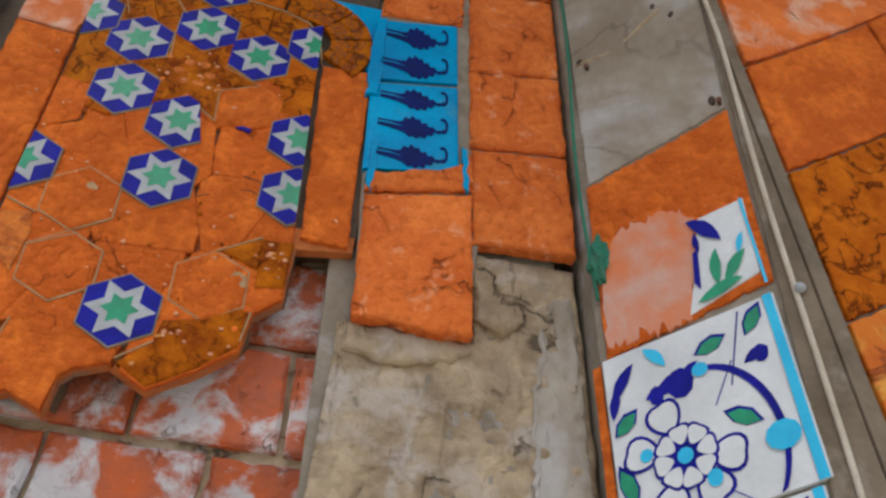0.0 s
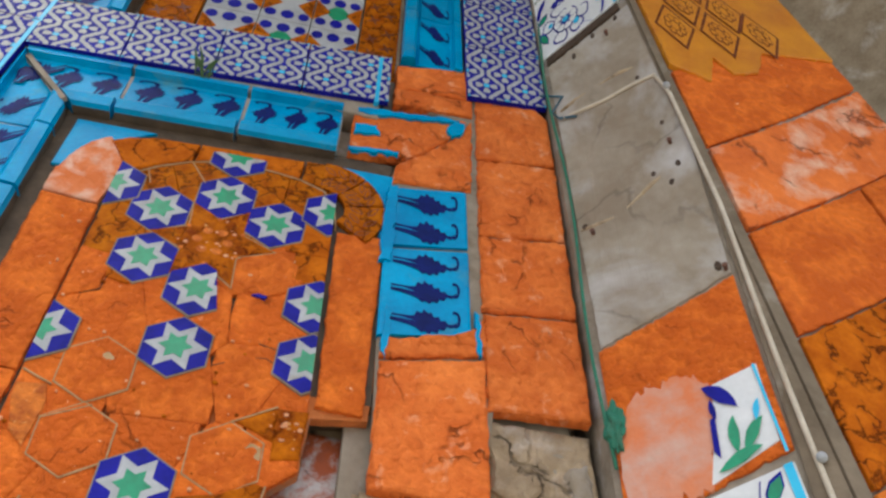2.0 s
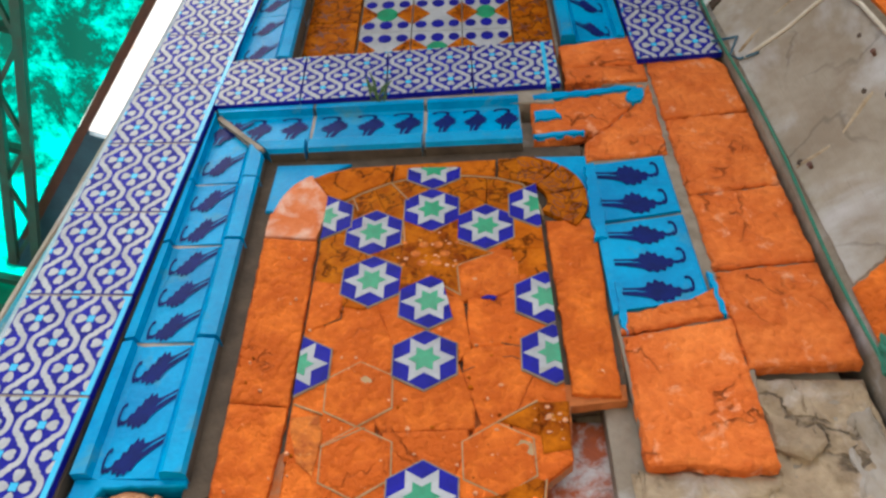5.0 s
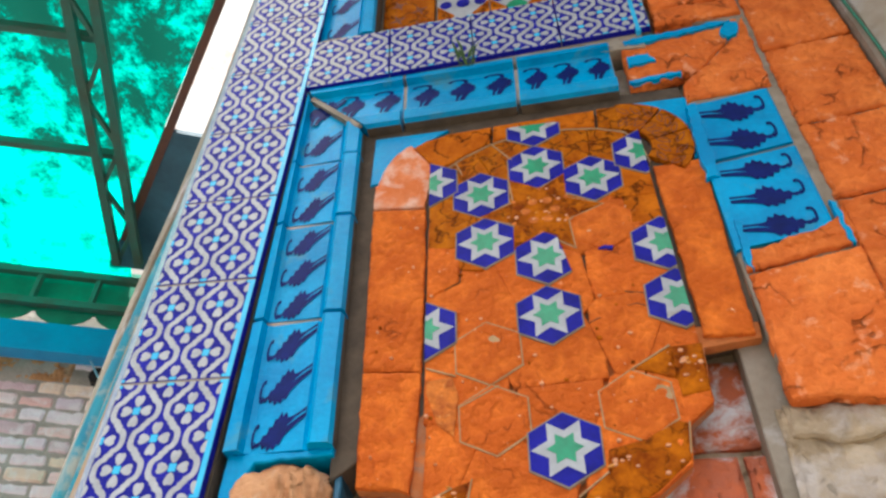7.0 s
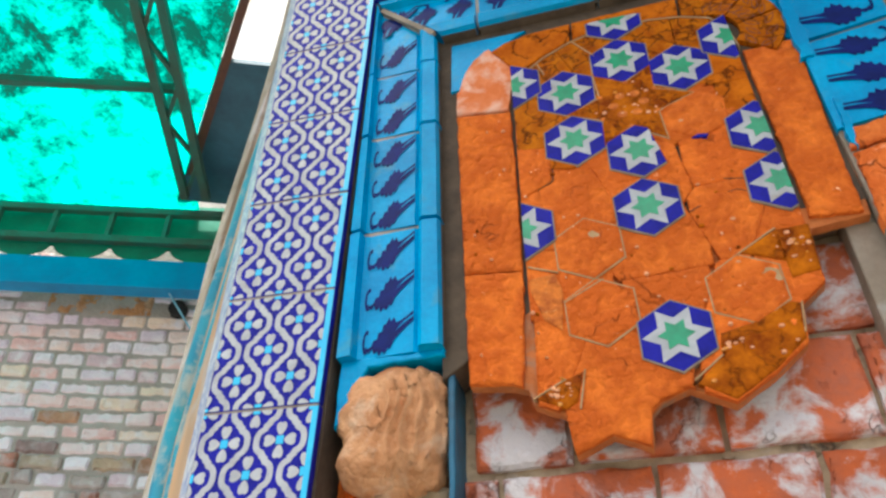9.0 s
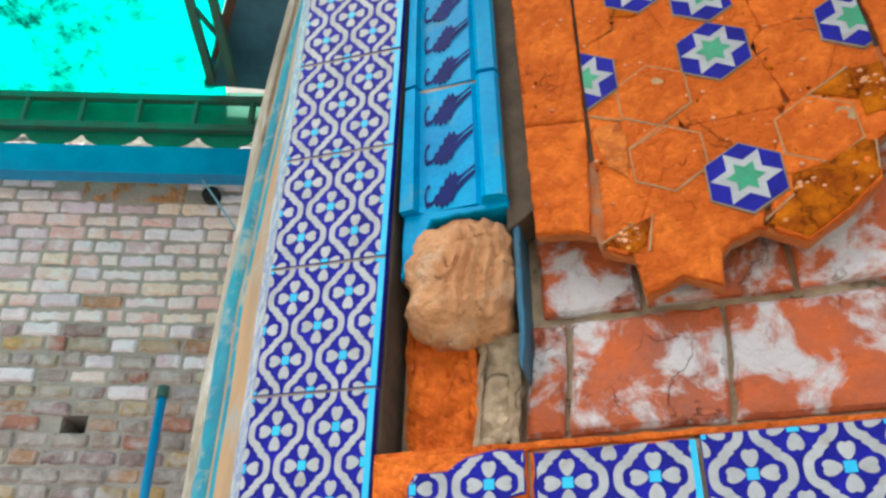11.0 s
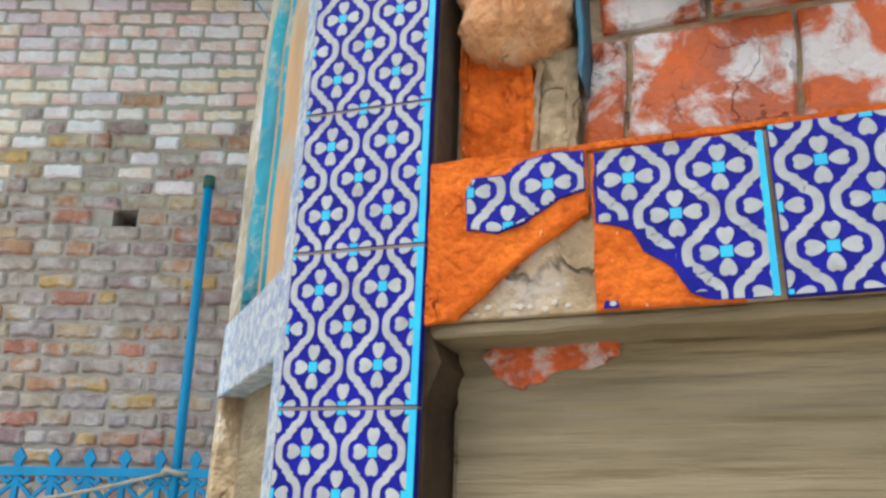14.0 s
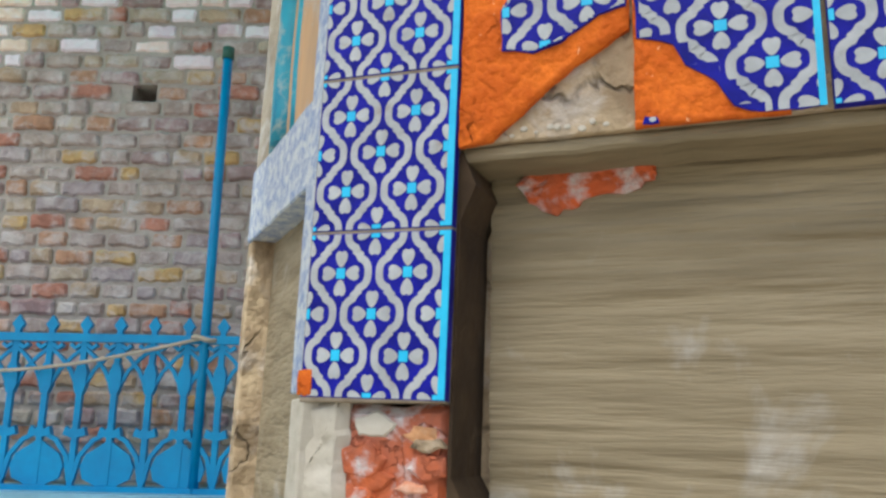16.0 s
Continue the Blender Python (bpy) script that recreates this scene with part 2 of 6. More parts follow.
M_FLORAL = material("white_floral_glaze", (0.78, 0.8, 0.8), (0.62, 0.64, 0.64), 0.4, 12, 0.5, 120, 0.1, (0.45, 0.42, 0.36), 26, 0.74, spec=0.25)
M_JOINT_PALE = material("pale_bedding", (0.5, 0.34, 0.18), (0.36, 0.21, 0.09), 0.95, 40, 0.5, 120, 0.4)
M_BED_EDGE = material("tile_edge", (0.62, 0.2, 0.05), (0.36, 0.11, 0.03), 0.95, 20, 0.5, 90, 0.8, (0.3, 0.2, 0.13), 18, 0.6)
M_SPECKLED_CLAY = material("speckled_clay", (0.8, 0.24, 0.03), (0.4, 0.09, 0.012), 0.9, 60, 0.6, 160, 0.8, (0.85, 0.45, 0.15), 90, 0.7)
# mud darkened to stand for the shadow under the panel's broken edge
M_MUD_SHADE = material("shaded_mud_bed", (0.2, 0.14, 0.085), (0.11, 0.075, 0.045), 0.95, 18, 0.5, 70, 0.9)
M_AMBER_TILE = material("patterned_amber_glaze", (0.7, 0.2, 0.01), (0.5, 0.1, 0.005), 0.5, 22, 0.5, 120, 0.3, (0.72, 0.34, 0.05), 20, 0.55, crack=0.7, crack_scale=16, crack_gate=0.4, crack_width=0.03, spec=0.2)
# joint brown with the shade of the recess round the panel mixed in
M_JOINT_SHADE = material("shaded_joint", (0.12, 0.09, 0.06), (0.065, 0.048, 0.034), 0.95, 24, 0.5, 90, 0.5)
M_FLAKED = material("flaked_brick", (0.72, 0.13, 0.03), (0.48, 0.12, 0.05), 0.92, 22, 0.5, 80, 1.0, (0.62, 0.52, 0.5), 17, 0.56, patch_soft=0.06, depth=0.02)
M_BLUE_STAIN = material("stained_blue_glaze", (0.02, 0.14, 0.24), (0.03, 0.08, 0.12), 0.5, 24, 0.5, 90, 0.4)
M_ARRIS = material("weathered_arris", (0.24, 0.19, 0.13), (0.15, 0.115, 0.075), 0.9, 18, 0.5, 90, 0.5, (0.34, 0.3, 0.24), 12, 0.64)
M_CABLE = material("cream_cable", (0.66, 0.6, 0.48), (0.5, 0.43, 0.32), 0.7, 30, 0.5, 120, 0.1)
M_TERRA_CHALK = material("chalk_stained_terracotta", (0.86, 0.22, 0.035), (0.55, 0.1, 0.012), 0.92, 14, 0.42, 70, 0.9, (0.82, 0.5, 0.34), 13, 0.6, crack=0.6, crack_scale=9, crack_gate=0.48, crack_width=0.014, depth=0.022, patch_soft=0.1)
M_JOINT_TAN = material("tan_joint", (0.48, 0.42, 0.34), (0.34, 0.28, 0.21), 0.95, 30, 0.5, 90, 0.4)
M_OCHRE = material("ochre_plaster", (0.56, 0.34, 0.17), (0.4, 0.27, 0.16), 0.95, 14, 0.5, 60, 0.5, (0.4, 0.36, 0.3), 12, 0.6, stretch=(1.0, 1.0, 0.3))
M_LIMEWALL = material("sunlit_whitewash", (0.8, 0.78, 0.75), (0.7, 0.62, 0.57), 0.95, 3, 0.4, 30, 0.3, (0.6, 0.42, 0.34), 2.2, 0.6)
M_GROUND = material("paving", (0.3, 0.27, 0.23), (0.2, 0.18, 0.15), 0.9, 3, 0.5, 30, 0.3)


def canopy_material():
    m = bpy.data.materials.new("green_fibreglass")
    m.use_nodes = True
    n, l = m.node_tree.nodes, m.node_tree.links
    geo = n.new("ShaderNodeNewGeometry")
    tex = n.new("ShaderNodeTexNoise")
    tex.inputs["Scale"].default_value, tex.inputs["Detail"].default_value, tex.inputs["Roughness"].default_value = 4.2, 12, 0.78
    l.new(geo.outputs["Position"], tex.inputs["Vector"])
    r = n.new("ShaderNodeMapRange")
    r.inputs["From Min"].default_value, r.inputs["From Max"].default_value = 0.43, 0.58
    # litter lies thicker towards the shrine
    far = n.new("ShaderNodeVectorMath")
    far.operation = "DOT_PRODUCT"
    far.inputs[1].default_value = (0.3256, -0.9455, 0)
    l.new(geo.outputs["Position"], far.inputs[0])
    thick = n.new("ShaderNodeMath")
    thick.operation = "MULTIPLY_ADD"
    l.new(far.outputs["Value"], thick.inputs[0])
    thick.inputs[1].default_value = 0.11
    l.new(tex.outputs["Fac"], thick.inputs[2])
    shift = n.new("ShaderNodeMath")
    shift.inputs[1].default_value = 0.152
    l.new(thick.outputs[0], shift.inputs[0])
    l.new(shift.outputs[0], r.inputs["Value"])
    c = n.new("ShaderNodeMix")
    c.data_type = "RGBA"
    c.inputs[6].default_value, c.inputs[7].default_value = (0.0, 0.7, 0.52, 1), (0.005, 0.06, 0.04, 1)
    l.new(r.outputs[0], c.inputs[0])
    t = n.new("ShaderNodeBsdfTranslucent")
    l.new(c.outputs[2], t.inputs["Color"])
    mixer = n.new("ShaderNodeMixShader")
    mixer.inputs[0].default_value = 0.85
    b = n["Principled BSDF"]
    b.inputs["Roughness"].default_value = 0.5
    l.new(c.outputs[2], b.inputs["Base Color"])
    l.new(b.outputs[0], mixer.inputs[1])
    l.new(t.outputs[0], mixer.inputs[2])
    l.new(mixer.outputs[0], n["Material Output"].inputs[0])
    return m


M_CANOPY = canopy_material()


# ---- mesh helpers ----
def link(name, bm, mats, parent=None, label=""):
    me = bpy.data.meshes.new(name)
    bm.normal_update()
    bm.to_mesh(me)
    bm.free()
    for m in mats if isinstance(mats, (list, tuple)) else [mats]:
        me.materials.append(m)
    ob = new(name, me)
    if parent:
        ob.parent = parent
    if label:
        ob["label"] = label
    return ob


def part(name, bm, mats, parent, label=""):
    return link(name, bm, mats, parent, label)


def thing(name, label, category, kind="", group="", at=(0, 0, 0)):
    ob = new(name)
    ob.location = at
    return tagged(ob, label, category, group, kind)


def box(bm, x0, x1, y0, y1, z0, z1, mi=0):
    v = [bm.verts.new(p) for p in ((x0, y0, z0), (x1, y0, z0), (x1, y1, z0), (x0, y1, z0), (x0, y0, z1), (x1, y0, z1), (x1, y1, z1), (x0, y1, z1))]
    for f in ((0, 1, 5, 4), (1, 2, 6, 5), (2, 3, 7, 6), (3, 0, 4, 7), (4, 5, 6, 7), (3, 2, 1, 0)):
        bm.faces.new([v[i] for i in f]).material_index = mi


def beam(bm, a, b, w, h, mi=0):
    """A bar of section w x h from a to b."""
    a, b = Vector(a), Vector(b)
    d = (b - a).normalized()
    s = d.cross(Vector((0, 0, 1)))
    s = s.normalized() if s.length > 0.01 else Vector((1, 0, 0))
    u = s.cross(d)
    v = []
    for p in (a, b):
        for i, j in ((-1, -1), (1, -1), (1, 1), (-1, 1)):
            v.append(bm.verts.new(p + s * (i * w / 2) + u * (j * h / 2)))
    for f in ((0, 1, 5, 4), (1, 2, 6, 5), (2, 3, 7, 6), (3, 0, 4, 7), (3, 2, 1, 0), (4, 5, 6, 7)):
        bm.faces.new([v[i] for i in f]).material_index = mi


def tube(bm, pts, r, sides=8, mi=0):
    """A round tube along the points; r is a radius or one for each point."""
    pts = [Vector(p) for p in pts]
    rings = []
    for i, p in enumerate(pts):
        d = (pts[min(i + 1, len(pts) - 1)] - pts[max(i - 1, 0)]).normalized()
        s = d.cross(Vector((0.13, 0.21, 1)))
        s = (s if s.length > 0.05 else d.cross(Vector((1, 0, 0)))).normalized()
        u = s.cross(d)
        rr = r[i] if isinstance(r, (list, tuple)) else r
        rings.append([bm.verts.new(p + rr * (s * math.cos(k * math.tau / sides) + u * math.sin(k * math.tau / sides))) for k in range(sides)])
    for a, b in zip(rings, rings[1:]):
        for k in range(sides):
            f = bm.faces.new((a[k], a[(k + 1) % sides], b[(k + 1) % sides], b[k]))
            f.material_index, f.smooth = mi, True
    bm.faces.new(rings[0][::-1]).material_index = mi
    bm.faces.new(rings[-1]).material_index = mi


LEAN = ((-0.45, 0.022), (-0.236, 0.02), (-0.2, -0.02), (-0.07, -0.034), (0.24, -0.032), (0.5, -0.052), (0.66, -0.072), (0.85, -0.081), (1.2, -0.081))


def lean(x):
    for (a, p), (b, q) in zip(LEAN, LEAN[1:]):
        if x <= b:
            return p + (q - p) * max(0, (x - a) / (b - a))
    return LEAN[-1][1]


def front(y):
    """The facade as a surface: x along it at 2.5 m height, z up, in the plane at depth y. The old wall narrows a little towards the top."""
    def f(u, v):
        k = v - 2.5
        if u > -0.236 and v < 2.1:
            k = -0.4 * max(0.0, (v - 1.96) / 0.14)
        return Vector((u + lean(u) * k, y, v))
    return f


def area(poly):
    return sum(a[0] * b[1] - b[0] * a[1] for a, b in zip(poly, poly[1:] + poly[:1])) / 2


def inset(poly, d):
    out, n = [], len(poly)
    for i in range(n):
        p, a, b = Vector(poly[i]), Vector(poly[i - 1]), Vector(poly[(i + 1) % n])
        e, f = (p - a), (b - p)
        if e.length < 1e-6 or f.length < 1e-6:
            out.append(poly[i])
            continue
        e, f = e.normalized(), f.normalized()
        m = Vector((-e.y, e.x)) + Vector((-f.y, f.x))
        k = min(2.0, 2 / max(0.3, m.length_squared))
        out.append(tuple(p + m * d * k))
    return out


def slab(bm, surf, poly, h0, h1, bevel=0.0015, mi=0, out=Vector((0, -1, 0)), rough=0.0):
    """A flat piece with the outline poly on a surface, from height h0 to h1 along out, with a chamfered edge."""
    if area(poly) < 0:
        poly = poly[::-1]
    if len(poly) < 3 or area(poly) < 1e-6:
        return
    if rough and not bm.faces.layers.int.get("top"):
        bm.faces.layers.int.new("top")
    low = [bm.verts.new(surf(*p) + out * h0) for p in poly]
    mid = [bm.verts.new(surf(*p) + out * (h1 - bevel)) for p in poly]
    top = [bm.verts.new(surf(*p) + out * h1) for p in inset(poly, bevel)]
    n = len(poly)
    for a, b in ((low, mid), (mid, top)):
        for i in range(n):
            bm.faces.new((a[i], a[(i + 1) % n], b[(i + 1) % n], b[i])).material_index = mi
    face = bm.faces.new(top)
    face.material_index = mi
    if rough:
        roughen(bm, face, out, rough, seed=poly[0][0] * 7)


def roughen(bm, face, out, amp, size=0.011, seed=0.0):
    """Breaks a face into small facets and makes it uneven, as flaked clay is."""
    lay = bm.faces.layers.int.get("top")
    face[lay] = 1
    for _ in range(6):
        bmesh.ops.triangulate(bm, faces=[f for f in bm.faces if f[lay] and len(f.verts) > 3])
        edges = {e for f in bm.faces if f[lay] for e in f.edges if e.calc_length() > size}
        if not edges:
            break
        bmesh.ops.subdivide_edges(bm, edges=list(edges), cuts=1)
    bmesh.ops.triangulate(bm, faces=[f for f in bm.faces if f[lay] and len(f.verts) > 3])
    for v in {v for f in bm.faces if f[lay] for v in f.verts}:
        k = 1.0 if all(f[lay] for f in v.link_faces) else 0.0
        p = v.co * 1.0 + Vector((seed, 0, seed))
        flake = noise.noise(p * 22)
        step = 0.6 if noise.noise(p * 12 + Vector((9, 1, 4))) > 0.12 else 0.0
        v.co += out * (k * amp * (0.9 * flake + 0.7 * noise.noise(p * 70) - step))
    for f in bm.faces:
        if f[lay]:
            f.smooth = True


def flat(bm, surf, poly, h, mi=0, out=Vector((0, -1, 0))):
    """A thin coat of glaze with the outline poly."""
    if area(poly) < 0:
        poly = poly[::-1]
    if len(poly) >= 3 and area(poly) > 1e-8:
        bm.faces.new([bm.verts.new(surf(*p) + out * h) for p in poly]).material_index = mi


def cut(poly, a, b, c):
    """The part of poly where a*x + b*y <= c."""
    res = []
    for p, q in zip(poly, poly[1:] + poly[:1]):
        dp, dq = a * p[0] + b * p[1] - c, a * q[0] + b * q[1] - c
        if dp <= 0:
            res.append(p)
        if dp * dq < 0:
            t = dp / (dp - dq)
            res.append((p[0] + t * (q[0] - p[0]), p[1] + t * (q[1] - p[1])))
    return res


def crop(poly, x0, x1, z0, z1):
    for a, b, c in ((-1, 0, -x0), (1, 0, x1), (0, -1, -z0), (0, 1, z1)):
        if poly:
            poly = cut(poly, a, b, c)
    return poly


def ragged(poly, step=0.012, amp=0.003, seed=0.0):
    """The outline with broken, uneven edges."""
    res = []
    for p, q in zip(poly, poly[1:] + poly[:1]):
        d = math.hypot(q[0] - p[0], q[1] - p[1])
        k = max(1, int(d / step))
        for i in range(k):
            t = i / k
            x, z = p[0] + t * (q[0] - p[0]), p[1] + t * (q[1] - p[1])
            o = noise.noise_vector((x * 60 + seed, z * 60, seed * 1.7)) * amp
            res.append((x + o.x, z + o.y) if i else (x + o.x * 0.5, z + o.y * 0.5))
    return res


def rect(x0, x1, z0, z1):
    return [(x0, z0), (x1, z0), (x1, z1), (x0, z1)]


def disc(x, z, rx, rz, n=12, turn=0.0):
    return [(x + rx * math.cos(k * math.tau / n + turn), z + rz * math.sin(k * math.tau / n + turn)) for k in range(n)]


def star(x, z, r, q, n=6, turn=0.0):
    return [(x + (r if k % 2 == 0 else q) * math.cos(k * math.pi / n + turn), z + (r if k % 2 == 0 else q) * math.sin(k * math.pi / n + turn)) for k in range(2 * n)]


# ---- the wall ----
wall = thing("wall_front", "old shrine wall of brick with worn glazed tiles", "wall", "structure")
OUT = Vector((0, -1, 0))


def lattice(bm, surf, x0, z0, w, h, h_top, window=None, out=OUT, cols=2, rows=2):
    """Cobalt ground with white waving bands and four-petalled flowers; slots: 1 cobalt, 2 white, 3 turquoise."""
    win = window or (x0, x0 + w, z0, z0 + h)

    def put(poly, hh, mi):
        p = crop(poly, *win)
        flat(bm, surf, p, hh, mi, out)
    cw, rh = w / (2 * cols), h / (2 * rows)

    wave = ((0.0, 1.0), (0.12, 0.98), (0.22, 0.87), (0.3, 0.66), (0.35, 0.4), (0.385, 0.14), (0.41, 0.08), (0.44, 0.26), (0.475, 0.22), (0.5, 0.0))

    def bulge(p):
        """Half a wave of the band: a round bulge beside each flower, a small nub between two of them."""
        p = abs((p + 1) % 2 - 1)
        sign, q = (1, p) if p <= 0.5 else (-1, 1 - p)
        for (a, f), (b, g) in zip(wave, wave[1:]):
            if q <= b:
                return sign * (f + (g - f) * (q - a) / (b - a))
        return 0.0
    for k in range(2 * cols):
        pts = [(x0 + cw * (k + 0.5) + cw * 0.335 * bulge(i / 24 - k % 2), z0 + i / 24 * rh) for i in range(-2, 48 * rows + 3)]
        sides = []
        for i, p in enumerate(pts):
            a, b = pts[max(0, i - 1)], pts[min(len(pts) - 1, i + 1)]
            t = Vector((b[0] - a[0], b[1] - a[1])).normalized() * cw * 0.108
            sides.append(((p[0] - t.y, p[1] + t.x), (p[0] + t.y, p[1] - t.x)))
        for i, ((a, b), (c, d)) in enumerate(zip(sides, sides[1:])):
            put([b, d, c, a], h_top + 0.0003 + 0.00004 * (i % 8), 2)
    for i in range(2 * cols + 1):
        for j in range(2 * rows + 1):
            if (i + j) % 2 == 0:
                x, z = x0 + i * cw, z0 + j * rh
                for q in range(4):
                    t = q * math.pi / 2
                    c, e = round(math.cos(t)), round(math.sin(t))
                    heart = []
                    for m in range(16):
                        a = m * math.tau / 16
                        near = abs((a + math.pi) % math.tau - math.pi)
                        r = 0.22 * (1 - 0.26 * math.exp(-(near / 0.3) ** 2))
                        u, v = 0.37 + r * math.cos(a), r * math.sin(a) * (0.8 + 0.26 * math.cos(a))
                        heart.append((x + cw * (c * u - e * v), z + rh * (e * u + c * v)))
                    put(heart, h_top + 0.0006, 2)
                put(disc(x, z, cw * 0.185, rh * 0.185, 4, math.pi / 4), h_top + 0.0008, 3)


# core behind all the facing
bm = bmesh.new()
box(bm, -0.44, 1.3, 0.13, 0.6, 0.0, 5.2)
part("core", bm, M_MUD, wall)


# left pilaster: a body, then one lattice tile above another
PITCH = 0.1925
bm = bmesh.new()
slab(bm, front(0.13), rect(-0.418, -0.241, 1.46, 5.1), 0, 0.119)
part("pilaster_body", bm, M_JOINT, wall)


def lattice_tile_mesh(w, h, band):
    b = bmesh.new()
    surf = front_local
    slab(b, surf, rect(0, w, 0, h), 0, 0.012, 0.001, 1)
    lattice(b, surf, 0, 0, w - band, h, 0.012, (0.001, w - band, 0.001, h - 0.001))
    if band:
        flat(b, surf, rect(w - band, w - 0.001, 0.001, h - 0.001), 0.0126, 3)
    me = bpy.data.meshes.new("lattice_tile")
    b.normal_update()
    b.to_mesh(me)
    b.free()
    for m in (M_GROUT, M_BLUE, M_WHITE, M_SKYBLUE):
        me.materials.append(m)
    return me


def front_local(u, v):
    return Vector((u, 0, v))


def place_tile(name, me, x, y, z, tilt=0.0):
    ob = new(name, me)
    ob.parent = wall
    ob.location, ob.rotation_euler = (x, y, z), (random.uniform(-0.0025, 0.0025), math.atan(tilt) + random.uniform(-0.004, 0.004), random.uniform(-0.003, 0.003))
    return ob


pil_mesh = lattice_tile_mesh(0.178, PITCH - 0.0032, 0.0095)
for k in range(19):
    z = 1.466 + k * PITCH
    p = front(0.022)(-0.4165, z)
    place_tile("lattice_tile", pil_mesh, p.x, 0.022, z, 0.021)

# sides of the pilaster, shade of the grooves put into their colour
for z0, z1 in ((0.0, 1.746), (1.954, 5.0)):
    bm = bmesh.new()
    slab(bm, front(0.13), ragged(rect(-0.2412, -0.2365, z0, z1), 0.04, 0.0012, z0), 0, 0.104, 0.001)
    part("pilaster_side", bm, M_REVEAL_SHADE if z0 == 0.0 else M_JOINT_SHADE, wall)

# lower frieze of square lattice tiles, the first one mostly broken away
bm = bmesh.new()
slab(bm, front(0.13), rect(-0.238, 0.9, 1.752, 1.948), 0, 0.108)
part("frieze_body", bm, M_MUD, wall)
F = front(0.0225)
bm = bmesh.new()
slab(bm, F, ragged([(-0.238, 1.748), (-0.215, 1.751), (-0.12, 1.83), (-0.058, 1.865), (-0.058, 1.942), (-0.238, 1.947)], 0.014, 0.003, 3), 0, 0.011, 0.003, rough=0.0025)
part("terracotta_tile", bm, M_TERRA, wall)
bm = bmesh.new()
shard = [(-0.201, 1.857), (-0.164, 1.849), (-0.133, 1.858), (-0.09, 1.884), (-0.06, 1.891), (-0.06, 1.94), (-0.091, 1.943), (-0.129, 1.937), (-0.153, 1.922), (-0.192, 1.922), (-0.202, 1.906)]
slab(bm, F, ragged(shard, 0.012, 0.0025, 5), 0.009, 0.0145, 0.0005, 1)
for k in range(24):
    lo = -0.2 + 0.139 * k / 24
    hits = [p[1] + (q[1] - p[1]) * (lo + 0.003 - p[0]) / (q[0] - p[0]) for p, q in zip(shard, shard[1:] + shard[:1]) if (p[0] - lo - 0.003) * (q[0] - lo - 0.003) < 0]
    lattice(bm, F, -0.2455, 1.759, 0.191, 0.192, 0.0145, (lo, lo + 0.139 / 24, min(hits) + 0.002, max(hits) - 0.002))
part("glaze_remnant", bm, [M_GROUT, M_BLUE, M_WHITE, M_SKYBLUE], wall)
bm = bmesh.new()
slab(bm, F, ragged([(-0.054, 1.75), (0.1, 1.75), (0.125, 1.94), (-0.054, 1.938)], 0.014, 0.002, 8), 0, 0.009, 0.002, rough=0.002)
part("terracotta_tile", bm, M_TERRA, wall)
bm = bmesh.new()
g = ragged([(-0.05, 1.85), (-0.012, 1.838), (0.0, 1.812), (0.03, 1.79), (0.046, 1.762), (0.072, 1.752), (0.132, 1.752), (0.132, 1.937), (-0.05, 1.937)], 0.012, 0.003, 11)
slab(bm, F, g, 0.0105, 0.012, 0.0005, 1)
for lo, hi, xl in ((1.752, 1.762, 0.072), (1.762, 1.79, 0.046), (1.79, 1.812, 0.03), (1.812, 1.838, 0.0), (1.838, 1.85, -0.012), (1.85, 1.937, -0.05)):
    lattice(bm, F, -0.0595, 1.7555, 0.193, 0.192, 0.012, (xl + 0.004, 0.126, lo, hi))
flat(bm, F, rect(0.126, 0.133, 1.752, 1.937), 0.0126, 3)
part("lattice_tile", bm, [M_GROUT, M_BLUE, M_WHITE, M_SKYBLUE], wall)
bm = bmesh.new()
slab(bm, F, ragged([(-0.046, 1.752), (-0.028, 1.752), (-0.03, 1.759), (-0.043, 1.761)], 0.006, 0.002, 2), 0.008, 0.0115, 0.0005, 0)
flat(bm, F, disc(-0.035, 1.756, 0.004, 0.003, 7), 0.0119, 1)
part("glaze_remnant", bm, [M_BLUE, M_WHITE], wall)
rnd = random.Random(4)
for k in range(9):
    bm = bmesh.new()
    slab(bm, front(0.0225), ragged(disc(-0.19 + 0.013 * k + rnd.uniform(-0.004, 0.004), 1.757 + rnd.uniform(0, 0.008), rnd.uniform(0.002, 0.005), rnd.uniform(0.002, 0.004), 7), 0.004, 0.001, k), -0.004, rnd.uniform(0.002, 0.005), 0.001)
    part("pebble", bm, M_WHITE_LIME, wall)
fr_mesh = lattice_tile_mesh(0.193, 0.191, 0.0)
for k in range(4):
    p = front(0.0225)(0.1395 + 0.1945 * k, 1.751)
    place_tile("lattice_tile", fr_mesh, p.x, 0.0225, 1.751 + 0.003 * k, -0.01)
bm = bmesh.new()
slab(bm, front(0.0225), ragged(rect(-0.24, 0.9, 1.943, 1.952), 0.02, 0.003, 4), 0, 0.006, 0.001)
part("terracotta_edge", bm, M_TERRA, wall)
bm = bmesh.new()
slab(bm, front(0.13), ragged(rect(-0.24, 0.9, 1.735, 1.752), 0.03, 0.003, 2), 0, 0.1, 0.004)
part("frieze_ledge", bm, M_COMBED, wall)

